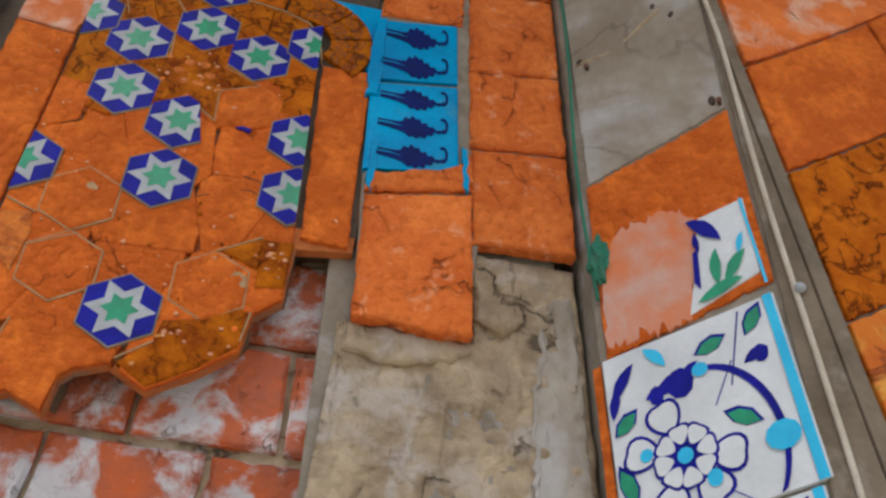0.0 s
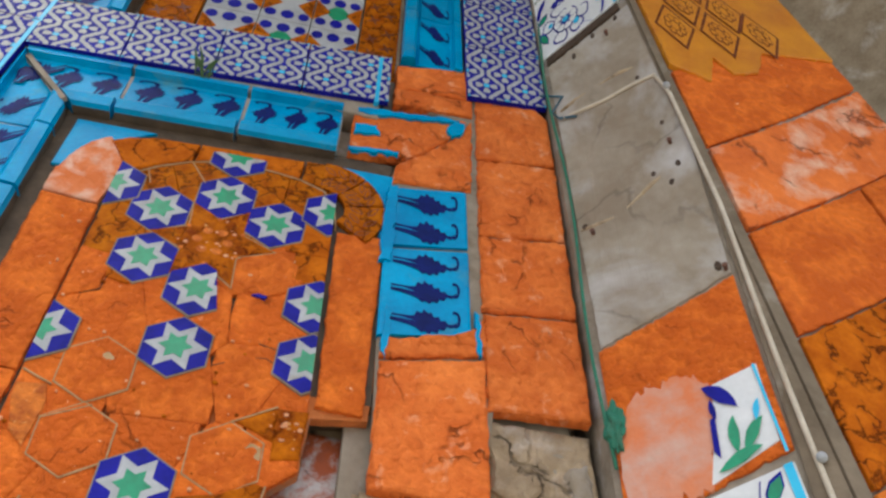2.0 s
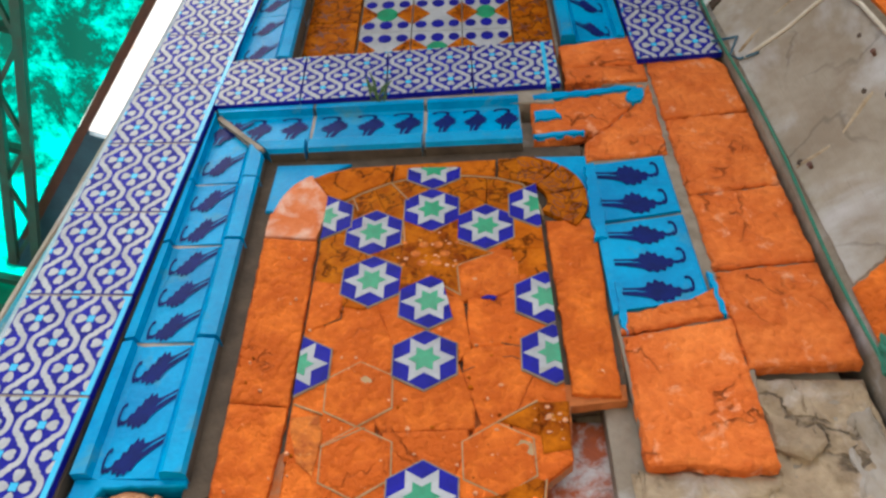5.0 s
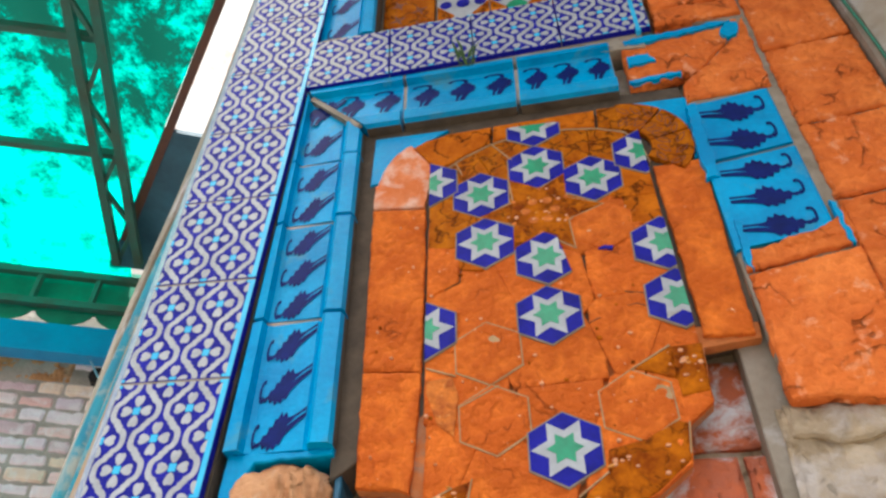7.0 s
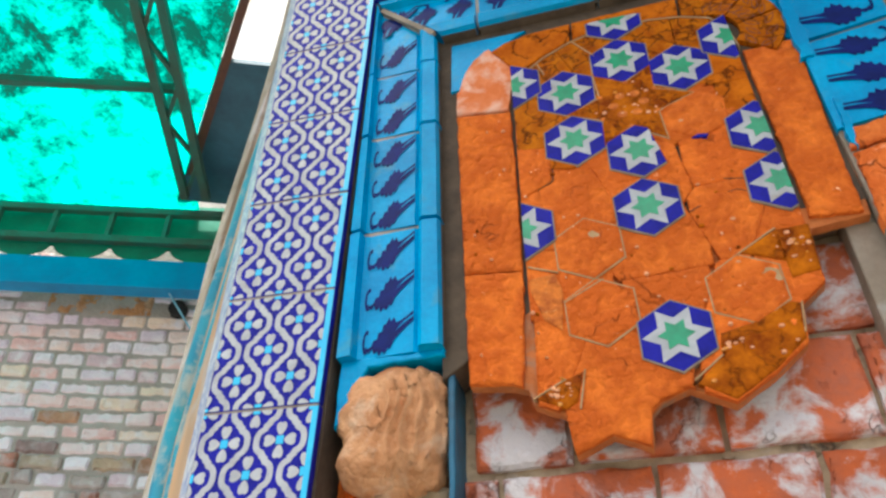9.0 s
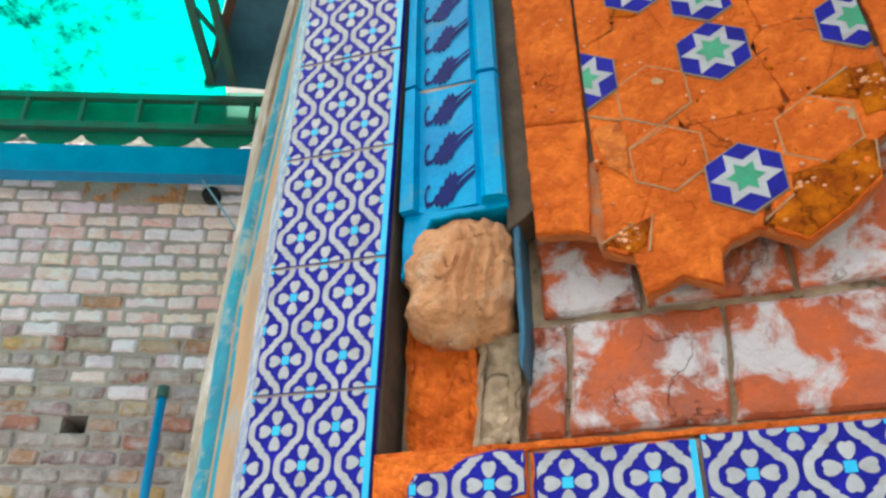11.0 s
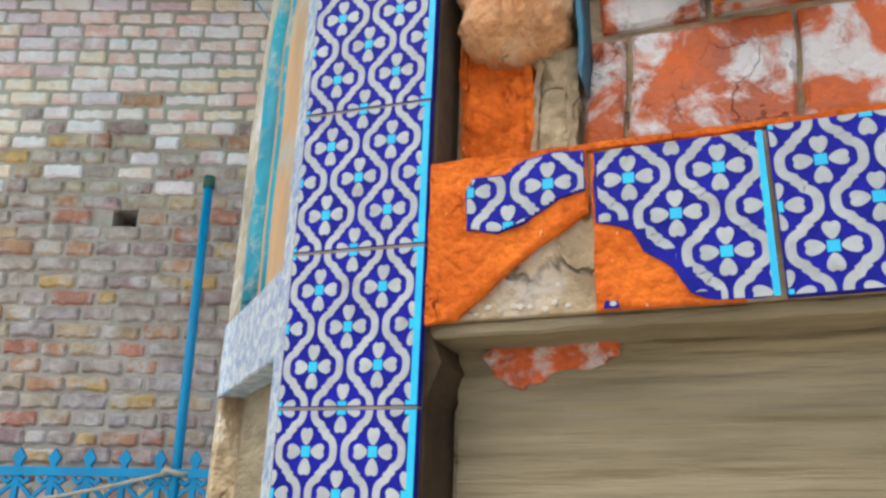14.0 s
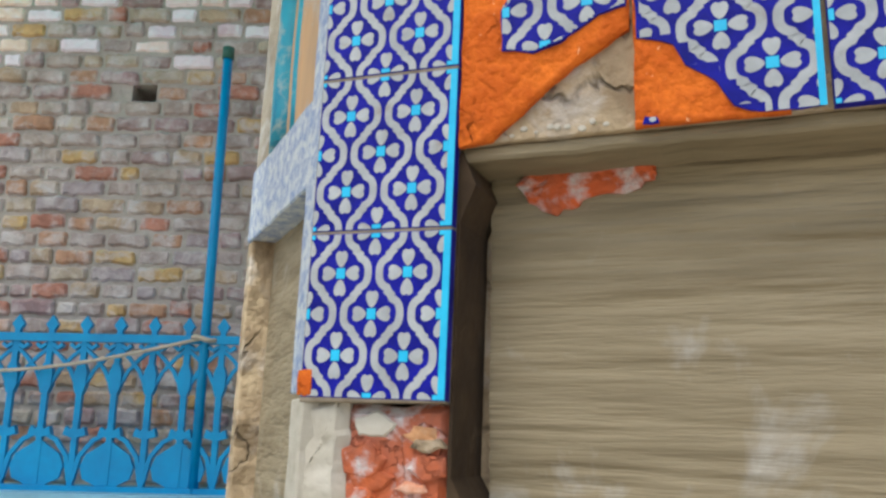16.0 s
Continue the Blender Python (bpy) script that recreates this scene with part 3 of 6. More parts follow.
# lower recess: combed plaster, brown reveal with the recess's shade painted in, brick showing through
bm = bmesh.new()
nx, nz = 60, 330
grid = []
for j in range(nz + 1):
    z = 0.8 + 0.94 * j / nz
    row = []
    for i in range(nx + 1):
        x = -0.243 + 1.1 * i / nx
        h = 0.0042 * noise.noise((x * 2.0, z * 55 + 1.5 * noise.noise((x * 2, z * 4, 0)), 0.3)) + 0.0036 * (0.6 + noise.noise((x * 4, z * 5, 7.0))) * noise.noise((x * 1.6 + 5, z * 105 + 2.5 * noise.noise((x * 3, z * 3, 4.0)), 1.0)) + 0.007 * noise.noise((x * 4, z * 5, 2.0))
        row.append(bm.verts.new((x, 0.112 + h, z)))
    grid.append(row)
for j in range(nz):
    for i in range(nx):
        bm.faces.new((grid[j][i], grid[j][i + 1], grid[j + 1][i + 1], grid[j + 1][i])).smooth = True
part("combed_plaster", bm, M_COMBED, wall)
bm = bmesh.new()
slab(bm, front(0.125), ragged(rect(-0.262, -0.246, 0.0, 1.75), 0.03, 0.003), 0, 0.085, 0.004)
part("reveal", bm, M_REVEAL_SHADE, wall)
bm = bmesh.new()
slab(bm, front(0.112), ragged([(-0.21, 1.726), (-0.195, 1.702), (-0.161, 1.682), (-0.12, 1.705), (-0.073, 1.708), (-0.046, 1.718), (-0.045, 1.738), (-0.09, 1.744), (-0.139, 1.741), (-0.188, 1.743)], 0.008, 0.007, 2), -0.002, 0.009, 0.003, rough=0.004)
part("brick_patch", bm, M_FLAKED, wall)
for x0, x1, z0, z1 in ((-0.02, 0.1, 1.738, 1.75), (0.13, 0.17, 1.742, 1.752), (0.2, 0.24, 1.741, 1.75)):
    bm = bmesh.new()
    slab(bm, front(0.112), ragged(rect(x0, x1, z0, z1), 0.01, 0.005, x0), -0.002, 0.008, 0.002)
    part("brick_patch", bm, M_FLAKED, wall)

# foot of the pilaster where the tiles have fallen
bm = bmesh.new()
slab(bm, front(0.13), ragged(rect(-0.37, -0.24, 0.0, 1.46), 0.03, 0.01, 6), 0, 0.1, 0.012)
part("bare_masonry", bm, M_BRICK, wall)
rnd = random.Random(21)
for k in range(26):
    x, z, r = rnd.uniform(-0.345, -0.258), 1.455 - 0.3 * (k + 0.5) / 26, rnd.uniform(0.012, 0.034)
    bm = bmesh.new()
    slab(bm, front(0.03), ragged(disc(x, z - r * 0.5, min(r, x + 0.37, -0.238 - x), r * rnd.uniform(0.35, 0.7), 5, rnd.uniform(0, 3)), 0.007, 0.006, k * 1.7), -0.02, rnd.uniform(0.001, 0.009), 0.0025)
    part("rubble", bm, rnd.choice((M_BRICK, M_TERRA_PALE, M_CLAY, M_WHITE_LIME, M_BRICK, M_MUD)), wall)
bm = bmesh.new()
slab(bm, front(0.022), ragged(rect(-0.42, -0.402, 1.468, 1.496), 0.008, 0.004, 3), -0.01, 0.0135, 0.001)
part("terracotta_chip", bm, M_TERRA, wall)
bm = bmesh.new()
slab(bm, front(0.13), ragged(rect(-0.428, -0.36, 0.0, 1.468), 0.012, 0.012, 7), 0, 0.11, 0.012, rough=0.006)
part("lime_plaster", bm, M_WHITE_LIME, wall)

# bricks of the broken part of the panel
bm = bmesh.new()
slab(bm, front(0.13), rect(-0.24, 0.52, 1.94, 2.6), 0, 0.024)
part("mortar_bed", bm, M_MUD, wall)
rows = ((1.956, 1.975, (-0.07, 0.11, 0.29, 0.46)), (1.98, 2.137, (-0.08, -0.024, 0.178, 0.37, 0.53)), (2.145, 2.29, (-0.06, 0.08, 0.27, 0.455, 0.54)), (2.297, 2.44, (-0.02, 0.17, 0.37, 0.53)))
for z0, z1, xs in rows:
    for a, b in zip(xs, xs[1:]):
        bm = bmesh.new()
        slab(bm, front(0.108), ragged(rect(a + 0.004, b - 0.004, z0 + 0.002, z1 - 0.003), 0.025, 0.004, a * 9), -0.004, 0.014 + random.uniform(-0.004, 0.004), 0.005, rough=0.003)
        part("brick", bm, M_BRICK, wall)

# ---- the moulded frame of turquoise tiles ----
# outline across the moulding: distance from the outer edge, depth
PROFILE = ((0.0, 0.06), (0.0, 0.018), (0.018, 0.014), (0.022, 0.028), (0.03, 0.031), (0.105, 0.027), (0.112, 0.031), (0.116, 0.013), (0.122, 0.009), (0.146, 0.011), (0.15, 0.02), (0.15, 0.06))
LEAF = ((0.02, -0.03), (0.1, -0.055), (0.16, -0.04), (0.2, -0.085), (0.27, -0.075), (0.3, -0.12), (0.37, -0.1), (0.42, -0.13), (0.48, -0.1), (0.53, -0.115), (0.6, -0.07), (0.7, -0.045), (0.85, -0.02), (1.0, 0.0),
        (1.0, 0.075), (0.85, 0.06), (0.72, 0.055), (0.64, 0.06), (0.6, 0.11), (0.53, 0.09), (0.5, 0.13), (0.43, 0.09), (0.38, 0.1), (0.35, 0.05), (0.28, 0.06), (0.25, 0.015), (0.18, 0.02), (0.14, -0.015), (0.06, -0.015), (0.02, 0.01))
SLIT = ((0.62, -0.005), (0.8, 0.018), (1.0, 0.032), (1.0, 0.046), (0.8, 0.032))
CURL = ((0.05, -0.035), (0.0, -0.03), (-0.025, 0.02), (-0.02, 0.08), (0.02, 0.115), (0.07, 0.105))


def depth_at(d, profile):
    for (a, p), (b, q) in zip(profile[1:], profile[2:]):
        if a <= d <= b and b > a:
            return p + (q - p) * (d - a) / (b - a)
    return 0.03


FLAT = ((0.0, 0.06), (0.0, 0.027), (0.004, 0.025), (0.03, 0.025), (0.105, 0.024), (0.126, 0.023), (0.146, 0.024), (0.15, 0.026), (0.15, 0.06))


def frame_tile(to_world, s0, s1, m0=0.0, m1=0.0, leaves=3, flip=1, profile=PROFILE, slope=0.4):
    """One tile of the moulding from s0 to s1 along it. m0, m1: slants of its ends (1: a mitre). to_world(d, s) -> x, z."""
    bm = bmesh.new()
    ends = []
    for s, m in ((s0, m0), (s1, m1)):
        ring = []
        for d, y in profile:
            x, z = to_world(d, s + m * d)
            ring.append(bm.verts.new(front(y)(x, z)))
        ends.append(ring)
    n = len(profile)
    for i in range(n - 1):
        f = bm.faces.new((ends[0][i], ends[0][i + 1], ends[1][i + 1], ends[1][i]))
        f.material_index = 2 if profile is PROFILE and i >= n - 2 else 0
    for ring in ends:
        bm.faces.new(ring)
    bmesh.ops.recalc_face_normals(bm, faces=bm.faces)
    step = (s1 - s0) / leaves
    for k in range(leaves):
        c = s0 + step * (k + 0.5)
        size = min(step * 1.25, 0.09)
        def spot(a, q, up):
            d, t = (0.0315 + a * 0.074 if profile is PROFILE else 0.022 + a * 0.112), c + flip * ((q - 0.02) * size * 2.5 + slope * size * (a - 0.45))
            return bm.verts.new(front(depth_at(d, profile) - up)(*to_world(d, t)))

        bm.faces.new([spot(a, q, 0.0012) for a, q in LEAF]).material_index = 1
        bm.faces.new([spot(a, q, 0.0018) for a, q in SLIT]).material_index = 0
        for (a0, q0), (a1, q1) in zip(CURL, CURL[1:]):
            n0 = Vector((q0 - q1, a1 - a0)).normalized()
            bm.faces.new([spot(a + sg * n0.x * 0.02, q + sg * n0.y * 0.016, 0.0012) for a, q, sg in ((a0, q0, 1), (a1, q1, 1), (a1, q1, -1), (a0, q0, -1))]).material_index = 1
    return part("frame_tile", bm, [M_CYAN, M_NAVY, M_JOINT_SHADE], wall)


# left side, top, right side
left = lambda d, s: (-0.228 + d, s)
for a, b, k in ((2.302, 2.53, 3), (2.533, 2.74, 3), (2.743, 2.9, 2)):
    frame_tile(left, a + 0.0022, b - 0.0022, leaves=k)
frame_tile(left, 2.903, 3.112, 0, -1, leaves=2)
top = lambda d, s: (s, 3.118 - d + 0.03 * (s + 0.2))
for a, b, m, k in ((-0.222, -0.002, 1, 3), (0.001, 0.217, 0, 3), (0.22, 0.41, 0, 3)):
    frame_tile(top, a + 0.002, b - 0.002, m, 0, leaves=k, flip=-1, slope=0.0)
right = lambda d, s: (0.667 - d, s + 0.18 * (0.15 - d))
for a, b, k in ((2.582, 2.766, 3), (2.776, 2.92, 2)):
    frame_tile(right, a, b, leaves=k, profile=FLAT, slope=0.05)
# pale mortar showing in the joints of the frame
bm = bmesh.new()
slab(bm, front(0.12), rect(-0.222, -0.1, 2.31, 3.1), 0, 0.0882, 0.001)
slab(bm, front(0.12), [(-0.2, 2.99), (0.41, 3.005), (0.41, 3.115), (-0.2, 3.1)], 0, 0.0881, 0.001)
part("frame_bedding", bm, M_JOINT_TAN, wall)
# mitre filled with cement
bm = bmesh.new()
beam(bm, front(0.026)(-0.2, 3.095), front(0.012)(-0.083, 2.972), 0.009, 0.01)
part("mitre_joint", bm, M_CEMENT, wall)

# worn terracotta on the rest of the frame and on the right pilaster
bm = bmesh.new()
slab(bm, front(0.13), rect(0.51, 0.86, 1.94, 5.1), 0, 0.07)
slab(bm, front(0.13), rect(-0.24, 0.52, 2.95, 3.1), 0, 0.07)
part("mortar_body", bm, M_CEMENT, wall)
pieces = (
    ([(0.407, 3.0), (0.53, 3.02), (0.59, 3.09), (0.625, 3.166), (0.403, 3.14)], 0.014, 1, M_TERRA_WARM),
    ([(0.499, 2.94), (0.645, 2.957), (0.636, 3.172), (0.6, 3.1), (0.55, 3.04), (0.5, 2.99)], 0.012, 2, M_TERRA_WARM),
    ([(0.532, 2.325), (0.592, 2.328), (0.654, 2.318), (0.698, 2.326), (0.683, 2.57), (0.522, 2.535)], 0.014, 3, M_TERRA_WARM),
    ([(0.521, 2.54), (0.681, 2.575), (0.678, 2.604), (0.62, 2.592), (0.56, 2.585), (0.521, 2.58)], 0.0135, 11, M_TERRA_WARM),
    ([(0.69, 2.479), (0.74, 2.485), (0.848, 2.488), (0.833, 2.682), (0.676, 2.663)], 0.012, 4, M_TERRA_WARM),
    ([(0.675, 2.667), (0.833, 2.687), (0.821, 2.862), (0.664, 2.839)], 0.0132, 5, M_TERRA_WARM),
    ([(0.663, 2.843), (0.82, 2.867), (0.808, 3.07), (0.652, 3.05)], 0.012, 6, M_TERRA_WARM),
    ([(0.651, 3.055), (0.807, 3.075), (0.795, 3.225), (0.75, 3.28), (0.69, 3.352), (0.642, 3.35), (0.64, 3.25)], 0.0125, 7, M_TERRA_WARM),
    ([(0.474, 3.178), (0.636, 3.184), (0.632, 3.235), (0.472, 3.23)], 0.014, 8, M_TERRA_WARM),
    ([(0.472, 3.234), (0.634, 3.24), (0.64, 3.348), (0.468, 3.314)], 0.012, 9, M_TERRA_WARM),
)


def column(u, v):
    return Vector((u, 0.048, v))


bm = bmesh.new()
slab(bm, column, [(0.502, 2.8), (0.512, 2.6), (0.532, 2.36), (0.69, 2.36), (0.7, 2.49), (0.836, 2.5), (0.818, 2.86), (0.79, 3.2), (0.69, 3.33), (0.478, 3.3), (0.476, 3.19), (0.62, 3.17), (0.5, 2.96)], 0, 0.0165, 0.002)
part("joint_bedding", bm, M_JOINT, wall)
for poly in ([(0.556, 2.574), (0.684, 2.59), (0.678, 2.648), (0.66, 2.622), (0.63, 2.604), (0.59, 2.597)],):
    bm = bmesh.new()
    slab(bm, column, ragged(poly, 0.008, 0.003, poly[0][0]), 0, 0.0272, 0.002, rough=0.0015)
    part("terracotta_chip", bm, M_TERRA_WARM, wall)
for poly, h, sd, mt in pieces:
    bm = bmesh.new()
    slab(bm, column, ragged(poly, 0.01, 0.0045, sd), 0, h + 0.009 + 0.0004 * sd, 0.003, rough=0.0032)
    part("terracotta_tile", bm, mt, wall)
# glaze left on the broken corner
for poly in ([(0.408, 3.136), (0.5, 3.146), (0.58, 3.158), (0.612, 3.156), (0.58, 3.143), (0.5, 3.13), (0.41, 3.12)], [(0.6, 3.152), (0.622, 3.15), (0.617, 3.11), (0.6, 3.104), (0.586, 3.118)], [(0.41, 3.055), (0.46, 3.06), (0.45, 3.088), (0.41, 3.082)], [(0.407, 3.003), (0.5, 3.012), (0.5, 3.022), (0.407, 3.013)],
             [(0.497, 2.735), (0.517, 2.735), (0.51, 2.925), (0.492, 2.92)], [(0.521, 2.555), (0.531, 2.54), (0.529, 2.635), (0.52, 2.64)], [(0.668, 2.575), (0.677, 2.57), (0.672, 2.65), (0.66, 2.66)]):
    bm = bmesh.new()
    slab(bm, lambda u, v: Vector((u, 0.024, v)), ragged(poly, 0.007, 0.0062, poly[0][0]), -0.006, 0.0045, 0.0005)
    part("glaze_remnant", bm, M_CYAN, wall)
# bare cement under the fallen tiles
bm = bmesh.new()
slab(bm, front(0.064), ragged([(0.505, 1.955), (0.855, 1.955), (0.85, 2.48), (0.69, 2.48), (0.69, 2.33), (0.505, 2.33)], 0.03, 0.004, 3), 0, 0.012, 0.004, rough=0.008)
part("bare_cement", bm, M_MUD, wall)
for poly, h, mt in (([(0.762, 1.96), (0.846, 1.96), (0.84, 2.43), (0.8, 2.41), (0.772, 2.25)], 0.017, M_CEMENT_SMOOTH), ([(0.692, 2.365), (0.735, 2.345), (0.765, 2.37), (0.752, 2.472), (0.692, 2.474)], 0.021, M_MUD),
                    ([(0.515, 2.285), (0.58, 2.275), (0.66, 2.29), (0.69, 2.32), (0.515, 2.33)], 0.02, M_MUD), ([(0.55, 2.0), (0.6, 1.99), (0.63, 2.08), (0.585, 2.16), (0.552, 2.1)], 0.016, M_MUD)):
    bm = bmesh.new()
    slab(bm, front(0.064), ragged(poly, 0.012, 0.008, poly[0][0] * 5), 0, h, 0.004, rough=0.006)
    part("cement_crust", bm, mt, wall)

# ---- the inner panel ----
def PP(u, v):
    """The plane on which the tiles of the panel are bedded."""
    return Vector((u, 0.04, v))


HEX = 0.0535
STARS = ((0.2295, 2.714), (0.2385, 2.389))
# glazed hexagons that are left, each a little out of line
SITES = [(0.131, 2.767), (0.226, 2.821), (0.319, 2.777), (0.138, 2.656), (0.234, 2.611), (0.233, 2.499), (0.242, 2.279), (0.225, 2.927), (0.042, 2.806), (0.406, 2.827), (0.047, 2.489), (0.414, 2.616), (0.421, 2.508)]
BARE = ((0.142, 2.441), (0.15, 2.331), (0.341, 2.337))
PALE_LINE = 0.0022


def field(poly, d=0.0):
    """Keeps an outline between the two upright borders of the field, which close in towards the top."""
    poly = cut(poly, 1, 0.063, 0.5886 - d)
    return cut(poly, -1, -0.022, -0.1016 - d) if poly else poly


EDGE = ((-0.07, 2.248), (0.021, 2.238), (0.043, 2.23), (0.049, 2.207), (0.09, 2.187), (0.099, 2.131), (0.147, 2.153), (0.193, 2.132), (0.197, 2.178), (0.21, 2.192), (0.247, 2.206), (0.3, 2.178), (0.352, 2.212), (0.398, 2.25), (0.404, 2.306), (0.438, 2.335), (0.44, 2.425), (0.53, 2.437))


def bottom(x):
    for (a, p), (b, q) in zip(EDGE, EDGE[1:]):
        if x <= b:
            return p + (q - p) * max(0, (x - a) / (b - a))
    return EDGE[-1][1]


def arch_top(x, r=0.12, x0=-0.052, x1=0.497, z=2.945):
    z += 0.02 * x
    if x < x0 + r:
        return z - r + math.sqrt(max(0, r * r - (x0 + r - x) ** 2))
    if x > x1 - r:
        return z - r + math.sqrt(max(0, r * r - (x - x1 + r) ** 2))
    return z


def span(poly, x):
    """Lowest and highest z of a convex outline at x."""
    zs = []
    for p, q in zip(poly, poly[1:] + poly[:1]):
        if min(p[0], q[0]) <= x <= max(p[0], q[0]):
            zs += [p[1], q[1]] if abs(p[0] - q[0]) < 1e-9 else [p[1] + (q[1] - p[1]) * (x - p[0]) / (q[0] - p[0])]
    return (min(zs), max(zs)) if zs else None


def trim(poly):
    """Keeps a convex outline under the arch and above the broken edge."""
    x0, x1 = min(p[0] for p in poly), max(p[0] for p in poly)
    xs = sorted({x0 + 1e-6, x1 - 1e-6} | {p[0] for p in poly if x0 + 0.001 < p[0] < x1 - 0.001} | {x0 + (x1 - x0) * i / 20 for i in range(1, 20)} | {b for b, _ in EDGE if x0 < b < x1})
    low, high = [], []
    for x in xs:
        z = span(poly, x)
        if not z:
            continue
        a, b = max(z[0], bottom(x)), min(z[1], arch_top(x))
        if b - a > 0.002:
            low.append((x, a))
            high.append((x, b))
    return low + high[::-1]


def panel_piece(name, poly, h, mats, rag=0.0016, seed=1.0, rough=0.0, bevel=0.0012):
    b = bmesh.new()
    slab(b, PP, ragged(poly, 0.011, rag, seed) if rag else poly, 0, h, bevel, rough=rough)
    return part(name, b, mats, wall)


def pale_lines(name, lines, h, mat, w=PALE_LINE):
    """Thin ribs of bedding that stand in the joints."""
    b = bmesh.new()
    for pts in lines:
        for p, q in zip(pts, pts[1:]):
            d = Vector((q[0] - p[0], q[1] - p[1])).normalized() * w / 2
            slab(b, PP, [(p[0] + d.y, p[1] - d.x), (q[0] + d.y, q[1] - d.x), (q[0] - d.y, q[1] + d.x), (p[0] - d.y, p[1] + d.x)], 0, h, 0.0004)
    return part(name, b, mat, wall)


random.seed(7)
bm = bmesh.new()
outline = cut(trim(rect(-0.075, 0.52, 2.12, 2.97)), -1, -0.04, -0.052)
slab(bm, lambda u, v: Vector((u, 0.058, v)), ragged(outline, 0.009, 0.0022, 4.0), 0, 0.0177, 0.001)
part("panel_bed", bm, M_BED_EDGE, wall)
# set-back mud bed, the shadow below the tiles painted into it
bm = bmesh.new()
slab(bm, lambda u, v: Vector((u, 0.125, v)), ragged([(u, v + 0.022 if v < 2.5 else v - 0.004) for u, v in outline], 0.012, 0.007, 9.0), 0, 0.067, 0.002)
part("panel_backing", bm, M_MUD_SHADE, wall)
# back of the recess round the panel, its shade painted as dark brown
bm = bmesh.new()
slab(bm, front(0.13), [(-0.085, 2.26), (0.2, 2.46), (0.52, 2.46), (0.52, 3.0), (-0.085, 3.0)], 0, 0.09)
part("reveal_back", bm, M_JOINT_SHADE, wall)
bm = bmesh.new()
for tri in ([(-0.07, 2.83), (-0.045, 2.83), (-0.03, 2.89), (0.03, 2.93), (0.07, 2.955), (-0.07, 2.955)], [(0.49, 2.8), (0.515, 2.8), (0.515, 2.962), (0.39, 2.962), (0.43, 2.935), (0.48, 2.88)]):
    slab(bm, lambda u, v: Vector((u, 0.055, v)), tri, 0, 0.021)
part("spandrel", bm, M_CYAN, wall)

# bare terracotta of the field, broken along a few old cracks
CRACKS = ((0.235, 2.565), (0.235, 2.43), (0.12, 2.52), (0.35, 2.585), (0.36, 2.47), (0.1, 2.37), (0.15, 2.25), (0.33, 2.3), (0.24, 2.33), (0.31, 2.68), (0.08, 2.28), (0.41, 2.45))
for c in CRACKS:
    poly = rect(0.03, 0.45, 2.1, 2.76)
    for o in CRACKS:
        if o != c and poly:
            poly = cut(poly, o[0] - c[0], o[1] - c[1], (o[0] ** 2 + o[1] ** 2 - c[0] ** 2 - c[1] ** 2) / 2)
    poly = field(poly, 0.0008) if poly else poly
    poly = trim(poly) if poly else poly
    if len(poly) > 3:
        panel_piece("terracotta_tile", inset(poly, 0.0002), 0.0094 + random.uniform(-0.0005, 0.0005), M_TERRA, 0.0012, c[0] * 50, 0.0016)
# border beside the frame: two long worn tiles and a speckled one
for k, (poly, mt) in enumerate((([(-0.062, 2.2), (0.037, 2.2), (0.045, 2.418), (-0.058, 2.427)], M_TERRA), ([(-0.06, 2.431), (0.044, 2.421), (0.0355, 2.752), (-0.058, 2.762)], M_TERRA),
                              ([(-0.058, 2.766), (0.033, 2.757), (0.04, 2.806), (0.055, 2.838), (0.002, 2.92), (-0.06, 2.92)], M_TERRA_PALE))):
    panel_piece("terracotta_tile", cut(trim(poly), -1, -0.04, -0.053), 0.0085 - 0.0006 * (k == 1), mt, 0.0028, k * 3.3, 0.002)
panel_piece("terracotta_tile", [(0.443, 2.441), (0.511, 2.438), (0.5, 2.795), (0.42, 2.79)], 0.0085, M_TERRA, 0.003, 4.0, 0.0022)

# amber glaze under the arch, round the hexagons
AMBER = [(0.045, 2.655), (0.09, 2.652), (0.097, 2.604), (0.133, 2.598), (0.16, 2.632), (0.2, 2.656), (0.26, 2.69), (0.295, 2.722), (0.33, 2.735), (0.362, 2.725), (0.366, 2.668), (0.4, 2.655), (0.419, 2.66), (0.4175, 2.722), (0.413, 2.79),
         (0.405, 2.852), (0.382, 2.882), (0.337, 2.9), (0.29, 2.907), (0.235, 2.911), (0.19, 2.905), (0.147, 2.892), (0.1, 2.866), (0.06, 2.834), (0.041, 2.795)]
SPOTS = ((0.08, 2.7), (0.1, 2.83), (0.17, 2.86), (0.28, 2.86), (0.36, 2.86), (0.39, 2.76), (0.39, 2.69), (0.17, 2.72), (0.29, 2.74), (0.115, 2.615))
for c in SPOTS:
    poly = AMBER
    for o in SPOTS:
        if o != c and poly:
            poly = cut(poly, o[0] - c[0], o[1] - c[1], (o[0] ** 2 + o[1] ** 2 - c[0] ** 2 - c[1] ** 2) / 2)
    poly = field(poly, 0.001) if poly else poly
    if len(poly) > 3 and abs(area(poly)) > 2e-5:
        panel_piece("amber_tile", inset(poly if area(poly) > 0 else poly[::-1], 0.0003), 0.0105, M_BROWN_WORN if c[1] < 2.7 or c[0] > 0.38 else M_BROWN, 0.0008, c[0])
